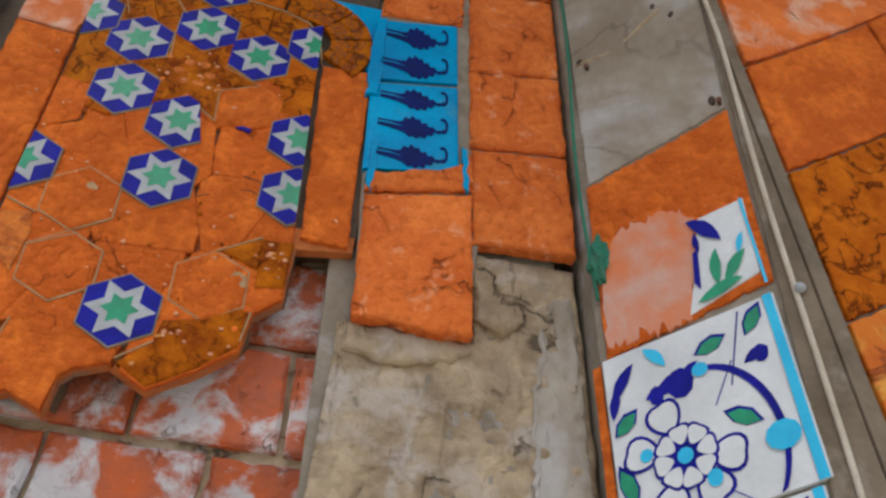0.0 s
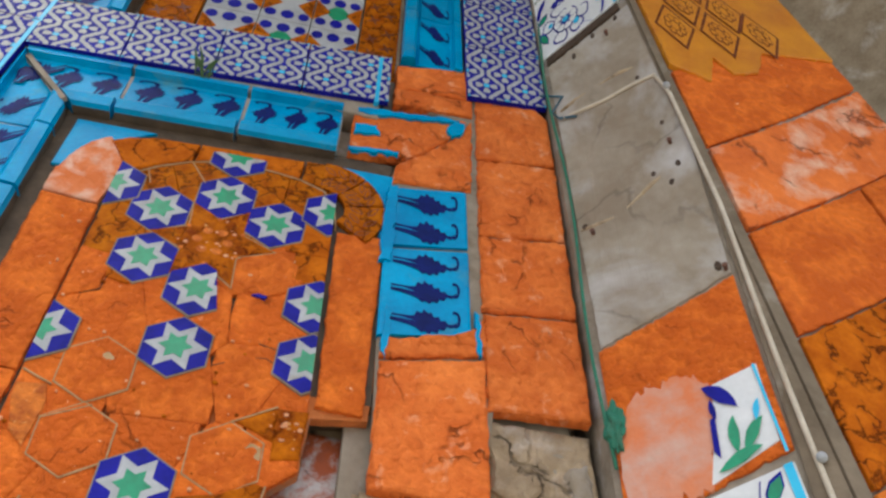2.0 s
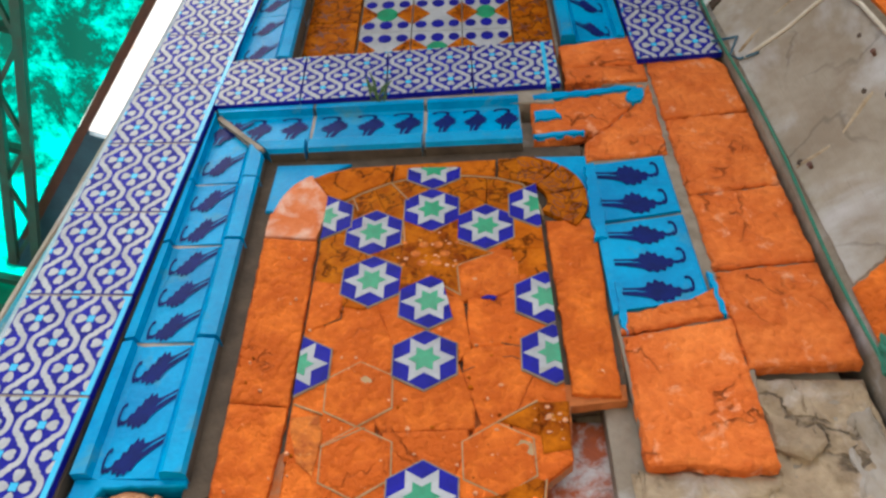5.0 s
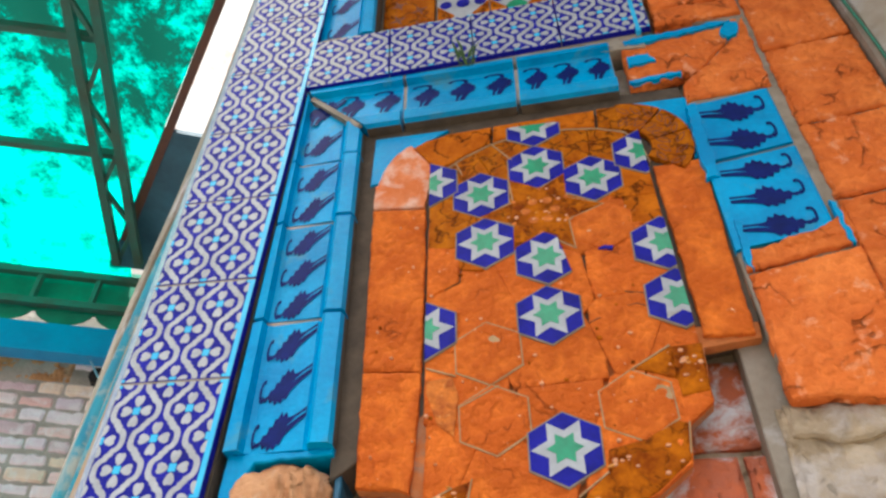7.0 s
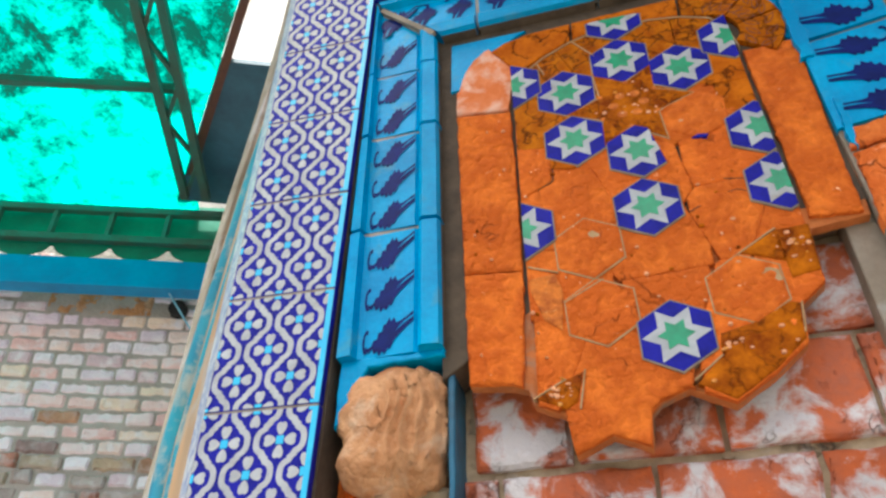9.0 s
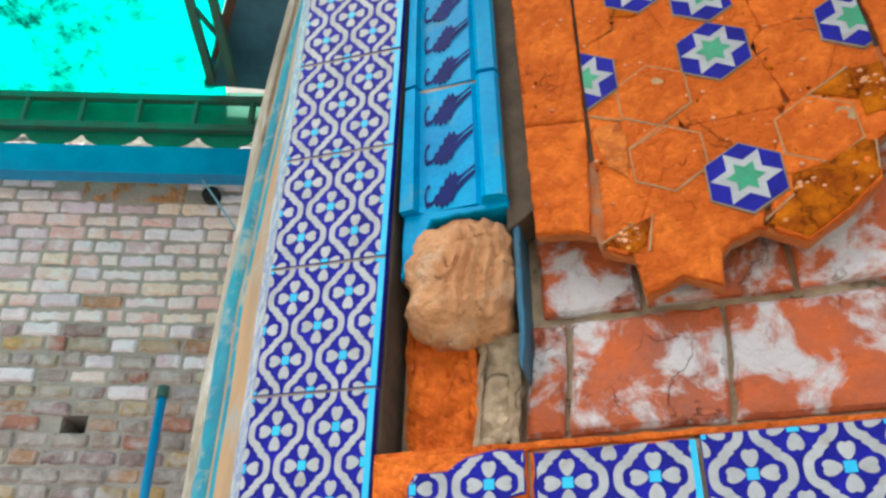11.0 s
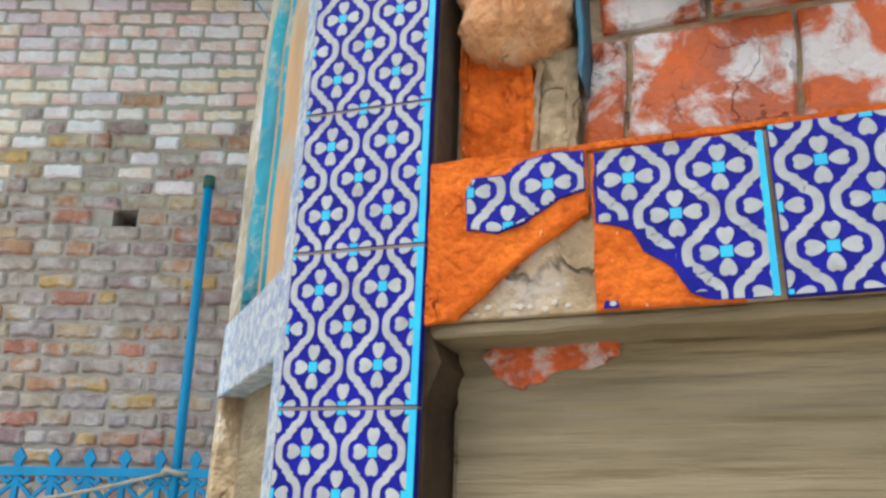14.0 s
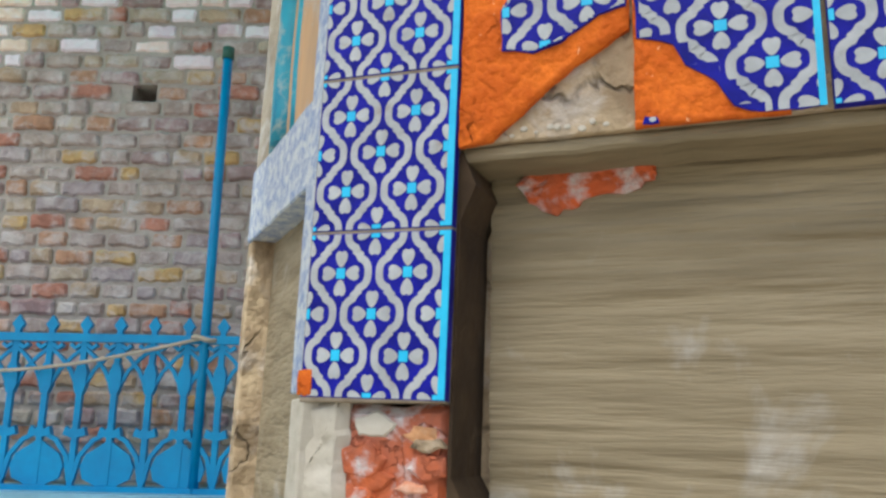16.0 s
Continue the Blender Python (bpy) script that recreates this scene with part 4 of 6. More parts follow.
# amber left at the broken corners
for poly in ([(0.258, 2.207), (0.3, 2.181), (0.352, 2.215), (0.396, 2.253), (0.401, 2.305), (0.388, 2.309), (0.336, 2.283), (0.297, 2.274), (0.294, 2.244)],
             [(0.34, 2.394), (0.393, 2.425), (0.437, 2.427), (0.437, 2.352), (0.399, 2.345), (0.397, 2.371), (0.366, 2.386)], [(0.054, 2.211), (0.092, 2.192), (0.107, 2.2), (0.118, 2.243), (0.09, 2.232)],
             [(0.052, 2.4), (0.09, 2.405), (0.1, 2.37), (0.095, 2.31), (0.07, 2.33), (0.053, 2.38)]):
    panel_piece("amber_tile", poly, 0.0112, M_STAR_AMBER if poly[0][0] > 0.053 else M_SPECKLED_CLAY, 0.0016, poly[0][0], 0.0012)
# pale bedding along the joints
pale_lines("joint_line", [[(0.06, 2.834), (0.1, 2.866), (0.147, 2.892), (0.19, 2.905), (0.235, 2.911), (0.29, 2.907), (0.337, 2.9), (0.382, 2.882), (0.405, 2.852), (0.416, 2.8)], [(0.085, 2.856), (0.098, 2.822)], [(0.15, 2.893), (0.185, 2.845)],
                          [(0.255, 2.212), (0.294, 2.243)], [(0.402, 2.306), (0.397, 2.262)], [(0.338, 2.392), (0.394, 2.427)], [(0.05, 2.21), (0.094, 2.234)], [(0.11, 2.19), (0.12, 2.245)], [(0.095, 2.405), (0.052, 2.422)], [(0.157, 2.383), (0.1, 2.352)]], 0.0123, M_JOINT_PALE)
pale_lines("joint_line", [[(0.288, 2.478), (0.335, 2.502), (0.36, 2.506), (0.372, 2.5)], [(0.39, 2.52), (0.345, 2.53)], [(0.1, 2.62), (0.098, 2.58), (0.06, 2.56)]], 0.0098, M_GROUT, 0.0014)
# bare hexagons bedded in pale grout
for x, z in BARE:
    bm = bmesh.new()
    slab(bm, PP, disc(x, z, 0.0566, 0.0566, 6, math.pi / 2 + 0.06), 0, 0.0107, 0.0006, 1)
    slab(bm, PP, ragged(disc(x, z, 0.0545, 0.0545, 6, math.pi / 2 + 0.06), 0.012, 0.0008, x), 0, 0.0116, 0.0012, 0, rough=0.0008)
    part("hexagon_tile", bm, [M_TERRA, M_JOINT_PALE], wall)
for x, z in ((0.05, 2.606), (0.327, 2.668)):
    panel_piece("hexagon_tile", field(disc(x, z, 0.053, 0.053, 6, math.pi / 2), 0.001), 0.0112, M_TERRA, 0.0008, x, 0.0008)
panel_piece("glaze_remnant", [(0.314, 2.618), (0.324, 2.623), (0.338, 2.62), (0.335, 2.614)], 0.0122, M_BLUE, 0.001, 1, 0, 0.0004)
# six-pointed amber star between the hexagons
SX, SZ = STARS[0]
bm = bmesh.new()
slab(bm, PP, star(SX, SZ, 0.105, 0.053, 6, 0.0), 0.0, 0.0112, 0.0008, 2)
slab(bm, PP, star(SX, SZ, 0.101, 0.0505, 6, 0.0), 0.0, 0.0119, 0.001)
for k in range(6):
    a = k * math.pi / 3
    flat(bm, PP, disc(SX + 0.024 * math.cos(a), SZ + 0.024 * math.sin(a), 0.0085, 0.0075, 8), 0.0124, 3)
    flat(bm, PP, disc(SX + 0.05 * math.cos(a + 0.52), SZ + 0.05 * math.sin(a + 0.52), 0.004, 0.004, 6), 0.0124, 3)
    flat(bm, PP, star(SX + 0.062 * math.cos(a), SZ + 0.062 * math.sin(a), 0.016, 0.006, 4), 0.0124, 1)
part("amber_star_tile", bm, [M_STAR_AMBER, M_BROWN, M_JOINT_PALE, M_SPECKLED_CLAY], wall)
# border of the arch: worn on one side, leafy amber on the other
for poly, mt in (([(0.055, 2.842), (0.1, 2.872), (0.147, 2.897), (0.15, 2.942), (0.075, 2.938), (0.03, 2.926), (0.006, 2.91)], M_BROWN_WORN),
                 ([(0.34, 2.902), (0.378, 2.892), (0.376, 2.955), (0.34, 2.953)], M_BROWN),
                 ([(0.152, 2.899), (0.19, 2.909), (0.235, 2.915), (0.29, 2.911), (0.335, 2.904), (0.336, 2.952), (0.154, 2.943)], M_BROWN_WORN)):
    panel_piece("border_tile", poly, 0.0112, mt, 0.0012, poly[0][0], 0.0008)
for a0, a1 in ((-38, 14), (16, 50), (52, 92)):
    bm = bmesh.new()
    arcs = []
    for r in (0.117, 0.047):
        arcs.append([(0.378 + r * math.cos(radians(a)), 2.842 + (r if a > 0 else r * 0.9) * math.sin(radians(a))) for a in [a0 + (a1 - a0) * i / 8 for i in range(9)]])
    slab(bm, PP, arcs[0] + arcs[1][::-1], 0, 0.0114, 0.001)
    for k in range(3):
        t = radians(a0 + (a1 - a0) * (k + 0.5) / 3)
        for q, r in enumerate((0.067, 0.096)):
            x, z, w = 0.378 + r * math.cos(t), 2.842 + r * math.sin(t), t + (0.9 if q else -0.6)
            ring = [(x + 0.015 * math.cos(w) * c - 0.006 * math.sin(w) * e, z + 0.015 * math.sin(w) * c + 0.006 * math.cos(w) * e) for c, e in ((-1, 0), (-0.4, 0.9), (0.4, 0.8), (1, 0), (0.4, -0.8), (-0.4, -0.9))]
            flat(bm, PP, ring, 0.0118, 1)
            flat(bm, PP, inset(ring if area(ring) > 0 else ring[::-1], 0.0018), 0.0121, 0)
    part("amber_tile", bm, [M_BROWN, M_DARKBROWN], wall)
# grit on the broken amber
rnd = random.Random(12)
for k in range(60):
    cx, cz, sx, sz = ((0.335, 2.245, 0.05, 0.035), (0.415, 2.39, 0.018, 0.03), (0.09, 2.215, 0.02, 0.014), (SX, SZ, 0.055, 0.04))[k % 4]
    x, z = cx + rnd.gauss(0, sx * 0.55), cz + rnd.gauss(0, sz * 0.55)
    if z < bottom(x) + 0.008 or min(math.hypot(x - a, z - q) for a, q in SITES) < 0.055:
        continue
    r = rnd.uniform(0.0014, 0.0042)
    panel_piece("grit", disc(x, z, r, r * rnd.uniform(0.5, 1.0), 6, rnd.uniform(0, 3)), 0.0134, M_GRIT if k % 5 else M_AMBER_BRIGHT, 0.001, k, 0, 0.0008)
# pale specks of broken glaze
rnd = random.Random(33)
for k in range(70):
    x, z = rnd.uniform(-0.03, 0.42), rnd.uniform(2.25, 2.72)
    if z < bottom(x) + 0.03 or min(math.hypot(x - a, z - q) for a, q in SITES) < 0.06:
        continue
    r = rnd.uniform(0.001, 0.0028)
    panel_piece("grit", disc(x, z, r * rnd.uniform(0.8, 1.8), r, 6, rnd.uniform(0, 3)), 0.0122, M_GRIT if k % 3 else M_STAR_AMBER, 0.0008, k, 0, 0.0006)

# star tiles
for i, (x, z) in enumerate(SITES):
    bm = bmesh.new()
    t = random.uniform(-0.02, 0.02) + 0.02
    h = 0.0118 + 0.0002 * i

    def keep(poly):
        poly = field(poly, 0.001)
        if i == 4:
            poly = cut(poly, 1, 0.25, x + 0.029 + 0.25 * z)
        return cut(poly, 0, 1, 2.93) if i == 7 else poly
    slab(bm, PP, keep(disc(x, z, HEX + 0.0025, HEX + 0.0025, 6, math.pi / 2 + t)), 0, h - 0.0009, 0.0006, 3)
    slab(bm, PP, keep(disc(x, z, HEX, HEX, 6, math.pi / 2 + t)), 0, h, 0.0006, 0)
    rnd = random.Random(i)
    white = [(p + rnd.uniform(-0.0007, 0.0007), q + rnd.uniform(-0.0007, 0.0007)) for p, q in star(x, z, HEX * 0.84, HEX * 0.47, 6, t)]
    flat(bm, PP, keep(white), h + 0.0006, 1)
    flat(bm, PP, keep(star(x, z, HEX * 0.46, HEX * 0.27, 6, t)), h + 0.0012, 2)
    part("star_tile", bm, [M_BLUE, M_WHITE, M_GREEN, M_JOINT], wall)

# clay core where the left frame broke off: a wavy fracture face
bm = bmesh.new()
rings, CX, CZ = [], -0.15, 2.197
for i in range(25):
    r, ring = i / 24, []
    for k in range(72):
        a = k * math.tau / 72
        c, q = math.cos(a), math.sin(a)
        ext = ((abs(c) / 0.079) ** 6 + (abs(q) / 0.096) ** 6 + (abs(c + 0.8 * q) / 0.128) ** 6 + (abs(c - 0.8 * q) / 0.135) ** 6) ** (-1 / 6)
        ext *= 1 + 0.16 * noise.noise((2.2 * c, 2.2 * q, 1.0)) + 0.08 * noise.noise((7 * c, 7 * q, 3.0))
        x, z = CX + ext * r * c, CZ + ext * r * q
        d = math.hypot(x + 0.3, (z - 2.22) * 0.8) + 0.012 * noise.noise((x * 20, z * 20, 7.0))
        wave = (abs(math.sin(d * 190)) - 0.5) * 0.013 * min(1.0, max(0.1, (x + 0.18) / 0.05))
        y = 0.014 + 0.03 * r ** 5 + wave + 0.009 * noise.noise((x * 14, z * 14, 4.0)) + 0.003 * noise.noise((x * 70, z * 70, 2.0)) + 0.3 * max(0, CZ - 0.045 - z)
        ring.append(bm.verts.new((x, y, z)))
    rings.append(ring)
rings.append([bm.verts.new((v.co.x, 0.12, v.co.z + 0.01)) for v in rings[-1]])
for p, q in zip(rings, rings[1:]):
    for k in range(72):
        bm.faces.new((p[k], p[(k + 1) % 72], q[(k + 1) % 72], q[k])).smooth = True
bmesh.ops.remove_doubles(bm, verts=bm.verts, dist=1e-5)
bmesh.ops.recalc_face_normals(bm, faces=bm.faces)
part("broken_clay", bm, M_CLAY, wall)
bm = bmesh.new()
slab(bm, front(0.12), ragged([(-0.228, 1.955), (-0.14, 1.955), (-0.13, 2.02), (-0.15, 2.12), (-0.228, 2.15)], 0.012, 0.005, 1), 0, 0.05, 0.008, rough=0.014)
part("terracotta_core", bm, M_TERRA, wall)
bm = bmesh.new()
slab(bm, front(0.12), ragged([(-0.142, 1.955), (-0.08, 1.955), (-0.085, 2.12), (-0.14, 2.13)], 0.012, 0.006, 2), 0, 0.055, 0.012, rough=0.015)
part("mortar_stub", bm, M_MUD, wall)
bm = bmesh.new()
slab(bm, front(0.12), ragged([(-0.226, 2.2), (-0.19, 2.29), (-0.08, 2.295), (-0.08, 2.305), (-0.226, 2.305)], 0.012, 0.003, 2), 0, 0.09, 0.002)
part("glaze_remnant", bm, M_CYAN, wall)
bm = bmesh.new()
slab(bm, front(0.12), ragged([(-0.08, 2.07), (-0.073, 2.05), (-0.069, 2.3), (-0.08, 2.3)], 0.02, 0.002, 2), 0, 0.075, 0.002)
part("glaze_edge", bm, M_BLUE_STAIN, wall)

# ---- above the panel: upper frieze, upper frame and the geometric panel ----
bm = bmesh.new()
slab(bm, front(0.13), rect(-0.24, 0.48, 3.115, 3.3), 0, 0.108)
part("frieze_body", bm, M_CEMENT, wall)
up_mesh = lattice_tile_mesh(0.1705, 0.157, 0.0)
for k in range(4):
    place_tile("lattice_tile", up_mesh, -0.224 + 0.1725 * k, 0.0225, 3.117 + 0.0105 * k, -0.06)
bm = bmesh.new()
slab(bm, front(0.0225), rect(0.468, 0.478, 3.15, 3.31), 0, 0.0125, 0.001)
part("glaze_band", bm, M_SKYBLUE, wall)
upleft = lambda d, s: (-0.222 + d, s)
for k in range(6):
    frame_tile(upleft, 3.29 + 0.2 * k, 3.487 + 0.2 * k, leaves=2)
upright = lambda d, s: (0.668 - d, s)
for k in range(6):
    frame_tile(upright, 3.335 + 0.2 * k, 3.532 + 0.2 * k, leaves=2)
up_r = lattice_tile_mesh(0.17, 0.19, 0.0)
for k in range(9):
    p = front(0.026)(0.676, 3.24 + 0.1925 * k)
    place_tile("lattice_tile", up_r, p.x, 0.026, p.z, -0.08)
U = front(0.07)
bm = bmesh.new()
slab(bm, front(0.13), rect(-0.08, 0.53, 3.29, 4.9), 0, 0.058)
part("panel_bed", bm, M_CEMENT, wall)
for x0, x1 in ((-0.068, 0.052), (0.415, 0.512)):
    for k in range(8):
        bm = bmesh.new()
        slab(bm, U, rect(x0 + 0.002, x1 - 0.002, 3.3 + 0.2 * k, 3.497 + 0.2 * k), 0, 0.012, 0.001)
        for s in range(6):
            flat(bm, U, star(x0 + (x1 - x0) * (0.3 + 0.4 * (s % 2)), 3.33 + 0.2 * k + 0.03 * s, 0.022, 0.006, 4, 0.4), 0.0125, 1)
        part("amber_tile", bm, [M_BROWN, M_DARKBROWN], wall)
for i in range(3):
    for k in range(10):
        x0, z0, s = 0.056 + 0.119 * i, 3.3 + 0.15 * k, 0.119
        h = 0.15
        bm = bmesh.new()
        slab(bm, U, rect(x0 + 0.001, x0 + s - 0.001, z0 + 0.001, z0 + h - 0.001), 0, 0.012, 0.001, 0)
        cx, cz = x0 + s / 2, z0 + h / 2
        flat(bm, U, disc(cx, cz, 0.026, 0.03, 8, 0.39), 0.0124, 3) if (i + k) % 2 else None
        for a in range(4):
            ang = a * math.pi / 2 + math.pi / 4
            px, pz = cx + 0.05 * math.cos(ang) * 1.1, cz + 0.06 * math.sin(ang) * 1.1
            flat(bm, U, disc(px, pz, 0.014, 0.016, 8), 0.0126, 1)
        for a in range(2):
            sg = 1 if a else -1
            flat(bm, U, [(cx + sg * 0.058, cz - 0.045), (cx + sg * 0.058, cz + 0.045), (cx + sg * 0.018, cz)], 0.0124, 2)
            flat(bm, U, disc(cx, cz + sg * 0.046, 0.016, 0.018, 8), 0.0126, 1)
        part("geometric_tile", bm, [M_WHITE, M_BLUE, M_BROWN, M_GREEN], wall)

# ---- tapering corner turret ----
turret = thing("turret", "tapering faceted corner turret of cement, terracotta and floral tiles", "turret", "structure")


def t_left(z):
    return Vector((0.858 - 0.081 * (z - 2.5), 0.012, z))


def t_corner(z):
    return Vector((1.085 - 0.155 * (z - 2.5), -0.145, z))


def t_right(z):
    return Vector((1.62 - 0.3 * (z - 2.5), -0.16, z))


T1_OUT = Vector((-0.57, -0.82, 0)).normalized()
T2_OUT = Vector((0.02, -1, 0)).normalized()


def face1(a, z):
    z += 0.085 * a
    return t_left(z).lerp(t_corner(z), a)


def face2(a, z):
    return t_corner(z).lerp(t_right(z), a)


bm = bmesh.new()
rings = []
for k in range(51):
    z = k * 0.1
    rings.append([bm.verts.new(p) for p in (t_left(z) + Vector((0.0, 0.3, 0)), t_left(z), t_corner(z), t_right(z), t_right(z) + Vector((0.45, 0.3, 0)), t_right(z) + Vector((0.45, 0.7, 0)))])
for lo, hi in zip(rings, rings[1:]):
    for i in range(5):
        bm.faces.new((lo[i], lo[i + 1], hi[i + 1], hi[i]))
bm.faces.new(rings[-1])
part("turret_body", bm, M_CEMENT, turret)


def t_piece(name, surf, poly, h, mat, out, seed=1.0, rag=0.002):
    b = bmesh.new()
    slab(b, surf, ragged(poly, 0.02, rag, seed) if rag else poly, -0.002, h, 0.0015, 0, out, rough=0.0016 if mat in (M_TERRA, M_CEMENT_SMOOTH) else 0.0)
    return part(name, b, mat, turret)


t_piece("cement_band", face1, [(0.06, 2.606), (0.06, 3.385), (0.99, 3.385), (0.985, 2.9), (0.9, 2.62)], 0.004, M_CEMENT_SMOOTH, T1_OUT, 2, 0.004)
t_piece("terracotta_tile", face1, [(0.035, 2.306), (0.045, 2.6), (0.905, 2.613), (0.89, 2.56), (0.85, 2.32)], 0.006, M_TERRA, T1_OUT, 3, 0.005)
t_piece("worn_tile", face1, [(0.05, 2.32), (0.45, 2.314), (0.53, 2.38), (0.58, 2.466), (0.45, 2.492), (0.16, 2.493), (0.06, 2.44)], 0.0075, M_TERRA_PINK, T1_OUT, 4, 0.022)
t_piece("terracotta_tile", face1, rect(-0.04, 0.0, 1.6, 2.3), 0.004, M_TERRA, T1_OUT, 9, 0.006)


def floral(x0, x1, z0, z1, seed, whole=True):
    b = bmesh.new()
    slab(b, face1, rect(x0, x1, z0, z1) if whole else [(x0, z0), (x1 - 0.03, z0 + 0.02), (x1, z1), (x0 + 0.14, z1), (x0 + 0.08, (z0 + z1) / 2)], -0.002, 0.008, 0.001, 0, T1_OUT)
    w, h = x1 - x0, z1 - z0

    def put(poly, hh, mi):
        flat(b, face1, crop([(x0 + p[0] * w, z0 + p[1] * h) for p in poly], x0 + 0.01, x1 - 0.01, z0, z1), hh - 0.0015, mi, T1_OUT)
    def blade(cx, cz, t, size, wide, mi, hh=0.0122):
        pts = [(-1, 0), (-0.6, 0.55), (-0.1, 0.9), (0.35, 0.8), (0.75, 0.4), (1, -0.1), (0.6, -0.3), (0.1, -0.55), (-0.5, -0.4)]
        put([(cx + size * c * math.cos(t) - wide * s * math.sin(t), cz + size * c * math.sin(t) + wide * s * math.cos(t)) for c, s in pts], hh, mi)
    put(rect(0.935, 0.99, 0.0, 1.0), 0.0121, 2)
    if whole:
        def petal(a, far, r, sharp, outline, hh):
            """A notched petal with a painted blue outline, its middle at the distance far from the flower's heart."""
            for q0, lift, mi in ((r, 0.0, 1), (r - outline, 0.0006, 0)):
                heart = []
                for m in range(18):
                    t = m * math.tau / 18
                    near = abs((t + math.pi) % math.tau - math.pi)
                    q = q0 * (1 - 0.18 * math.exp(-(near / 0.4) ** 2))
                    u, v = far + q * 1.1 * math.cos(t), q * math.sin(t) * (1 + sharp * math.cos(t))
                    heart.append((0.36 + u * math.cos(a) - v * math.sin(a), 0.325 + u * math.sin(a) + v * math.cos(a)))
                put(heart, hh + lift, mi)
        for du, dv in ((-0.071, 0.229), (-0.217, 0.081), (0.215, -0.058), (0.108, -0.19), (-0.1, -0.2)):
            petal(math.atan2(dv, du), math.hypot(du, dv), 0.094, 0.25, 0.018, 0.0120)
        put(disc(0.36, 0.325, 0.15, 0.15, 16), 0.0128, 1)
        for k in range(8):
            petal(k * math.tau / 8 + 0.1, 0.112, 0.06, 0.45, 0.014, 0.0130)
        put(disc(0.36, 0.325, 0.042, 0.042, 10), 0.0140, 2)
        put(disc(0.405, 0.705, 0.075, 0.085, 9), 0.0123, 1)
        put(disc(0.27, 0.685, 0.042, 0.055, 8), 0.0125, 1)
        put(disc(0.845, 0.7, 0.042, 0.05, 9), 0.0123, 1)
        put(disc(0.48, 0.17, 0.04, 0.045, 9), 0.0145, 2)
        put(disc(0.17, 0.39, 0.035, 0.035, 9), 0.0145, 2)
        blade(0.1, 0.82, 0.95, 0.12, 0.05, 1)
        blade(0.05, 0.72, 1.3, 0.09, 0.04, 1, 0.0126)
        blade(0.29, 0.9, -0.9, 0.09, 0.045, 2, 0.0128)
        blade(0.37, 0.715, 0.25, 0.13, 0.065, 1)
        blade(0.27, 0.69, 0.1, 0.06, 0.045, 1, 0.0126)
        blade(0.46, 0.75, 0.6, 0.07, 0.035, 1, 0.013)
        blade(0.82, 0.7, 0.3, 0.075, 0.045, 1)
        arc = [(0.48 + 0.37 * math.cos(a), 0.28 + 0.46 * math.sin(a)) for a in [1.45 - 0.15 * i for i in range(15)]]
        for p, q in zip(arc, arc[1:]):
            put([(p[0] - 0.018, p[1] - 0.005), (p[0] + 0.018, p[1] + 0.015), (q[0] + 0.018, q[1] + 0.015), (q[0] - 0.018, q[1] - 0.005)], 0.0124, 1)
        put(disc(0.84, 0.26, 0.09, 0.075, 10), 0.0134, 2)
        put(disc(0.52, 0.735, 0.045, 0.04, 9), 0.0134, 2)
        for x_, z_, t_, ln in ((0.72, 0.78, 1.25, 0.2), (0.62, 0.62, 1.0, 0.12), (0.55, 0.08, -0.7, 0.14)):
            put([(x_ - ln * math.cos(t_), z_ - ln * math.sin(t_)), (x_ + ln * math.cos(t_), z_ + ln * math.sin(t_)), (x_ + ln * math.cos(t_) + 0.009, z_ + ln * math.sin(t_)), (x_ - ln * math.cos(t_) + 0.009, z_ - ln * math.sin(t_))], 0.0119, 1)
        for cx, cz, t, ln in ((0.6, 0.85, 0.25, 0.1), (0.85, 0.9, 0.9, 0.1), (0.68, 0.42, -0.55, 0.11), (0.09, 0.6, 0.7, 0.09), (0.06, 0.28, 1.9, 0.12)):
            for k, mi, hh in ((1.0, 1, 0.0121), (0.8, 3, 0.0126)):
                put([(cx + ln * k * c * math.cos(t) - k * e * math.sin(t), cz + ln * k * c * math.sin(t) + k * e * math.cos(t) - 0.008 * (mi == 3)) for c, e in ((-1, 0), (-0.4, 0.042), (0.3, 0.046), (1, 0), (0.3, -0.046), (-0.4, -0.042))], hh, mi)
    else:
        blade(0.4, 0.83, -0.75, 0.27, 0.12, 1)
        blade(0.28, 0.72, 1.6, 0.12, 0.06, 1, 0.0126)
        put([(0.2, 0.62), (0.28, 0.66), (0.2, 0.2), (0.14, 0.3)], 0.0121, 1)
        blade(0.45, 0.38, 1.4, 0.2, 0.1, 3)
        blade(0.66, 0.3, 0.7, 0.22, 0.1, 3, 0.0126)
        blade(0.42, 0.12, 0.15, 0.3, 0.09, 3, 0.013)
        blade(0.8, 0.52, 1.1, 0.12, 0.06, 2, 0.0132)
    part("floral_tile", b, [M_FLORAL, M_BLUE, M_SKYBLUE, M_GREEN], turret)


floral(0.45, 0.835, 2.318, 2.456, 1, False)
floral(0.012, 0.83, 2.06, 2.303, 2)
floral(0.0, 0.79, 1.81, 2.054, 3)
floral(0.03, 0.93, 3.415, 3.65, 4)
floral(0.03, 0.93, 3.66, 3.9, 5)
t_piece("dark_joint", face1, rect(0.06, 0.9, 3.388, 3.412), 0.008, M_GROUT, T1_OUT, 4)
# second facet: terracotta and amber courses that climb round the turret
def face2_course(a, z):
    return face2(a, z + 0.3 * a)


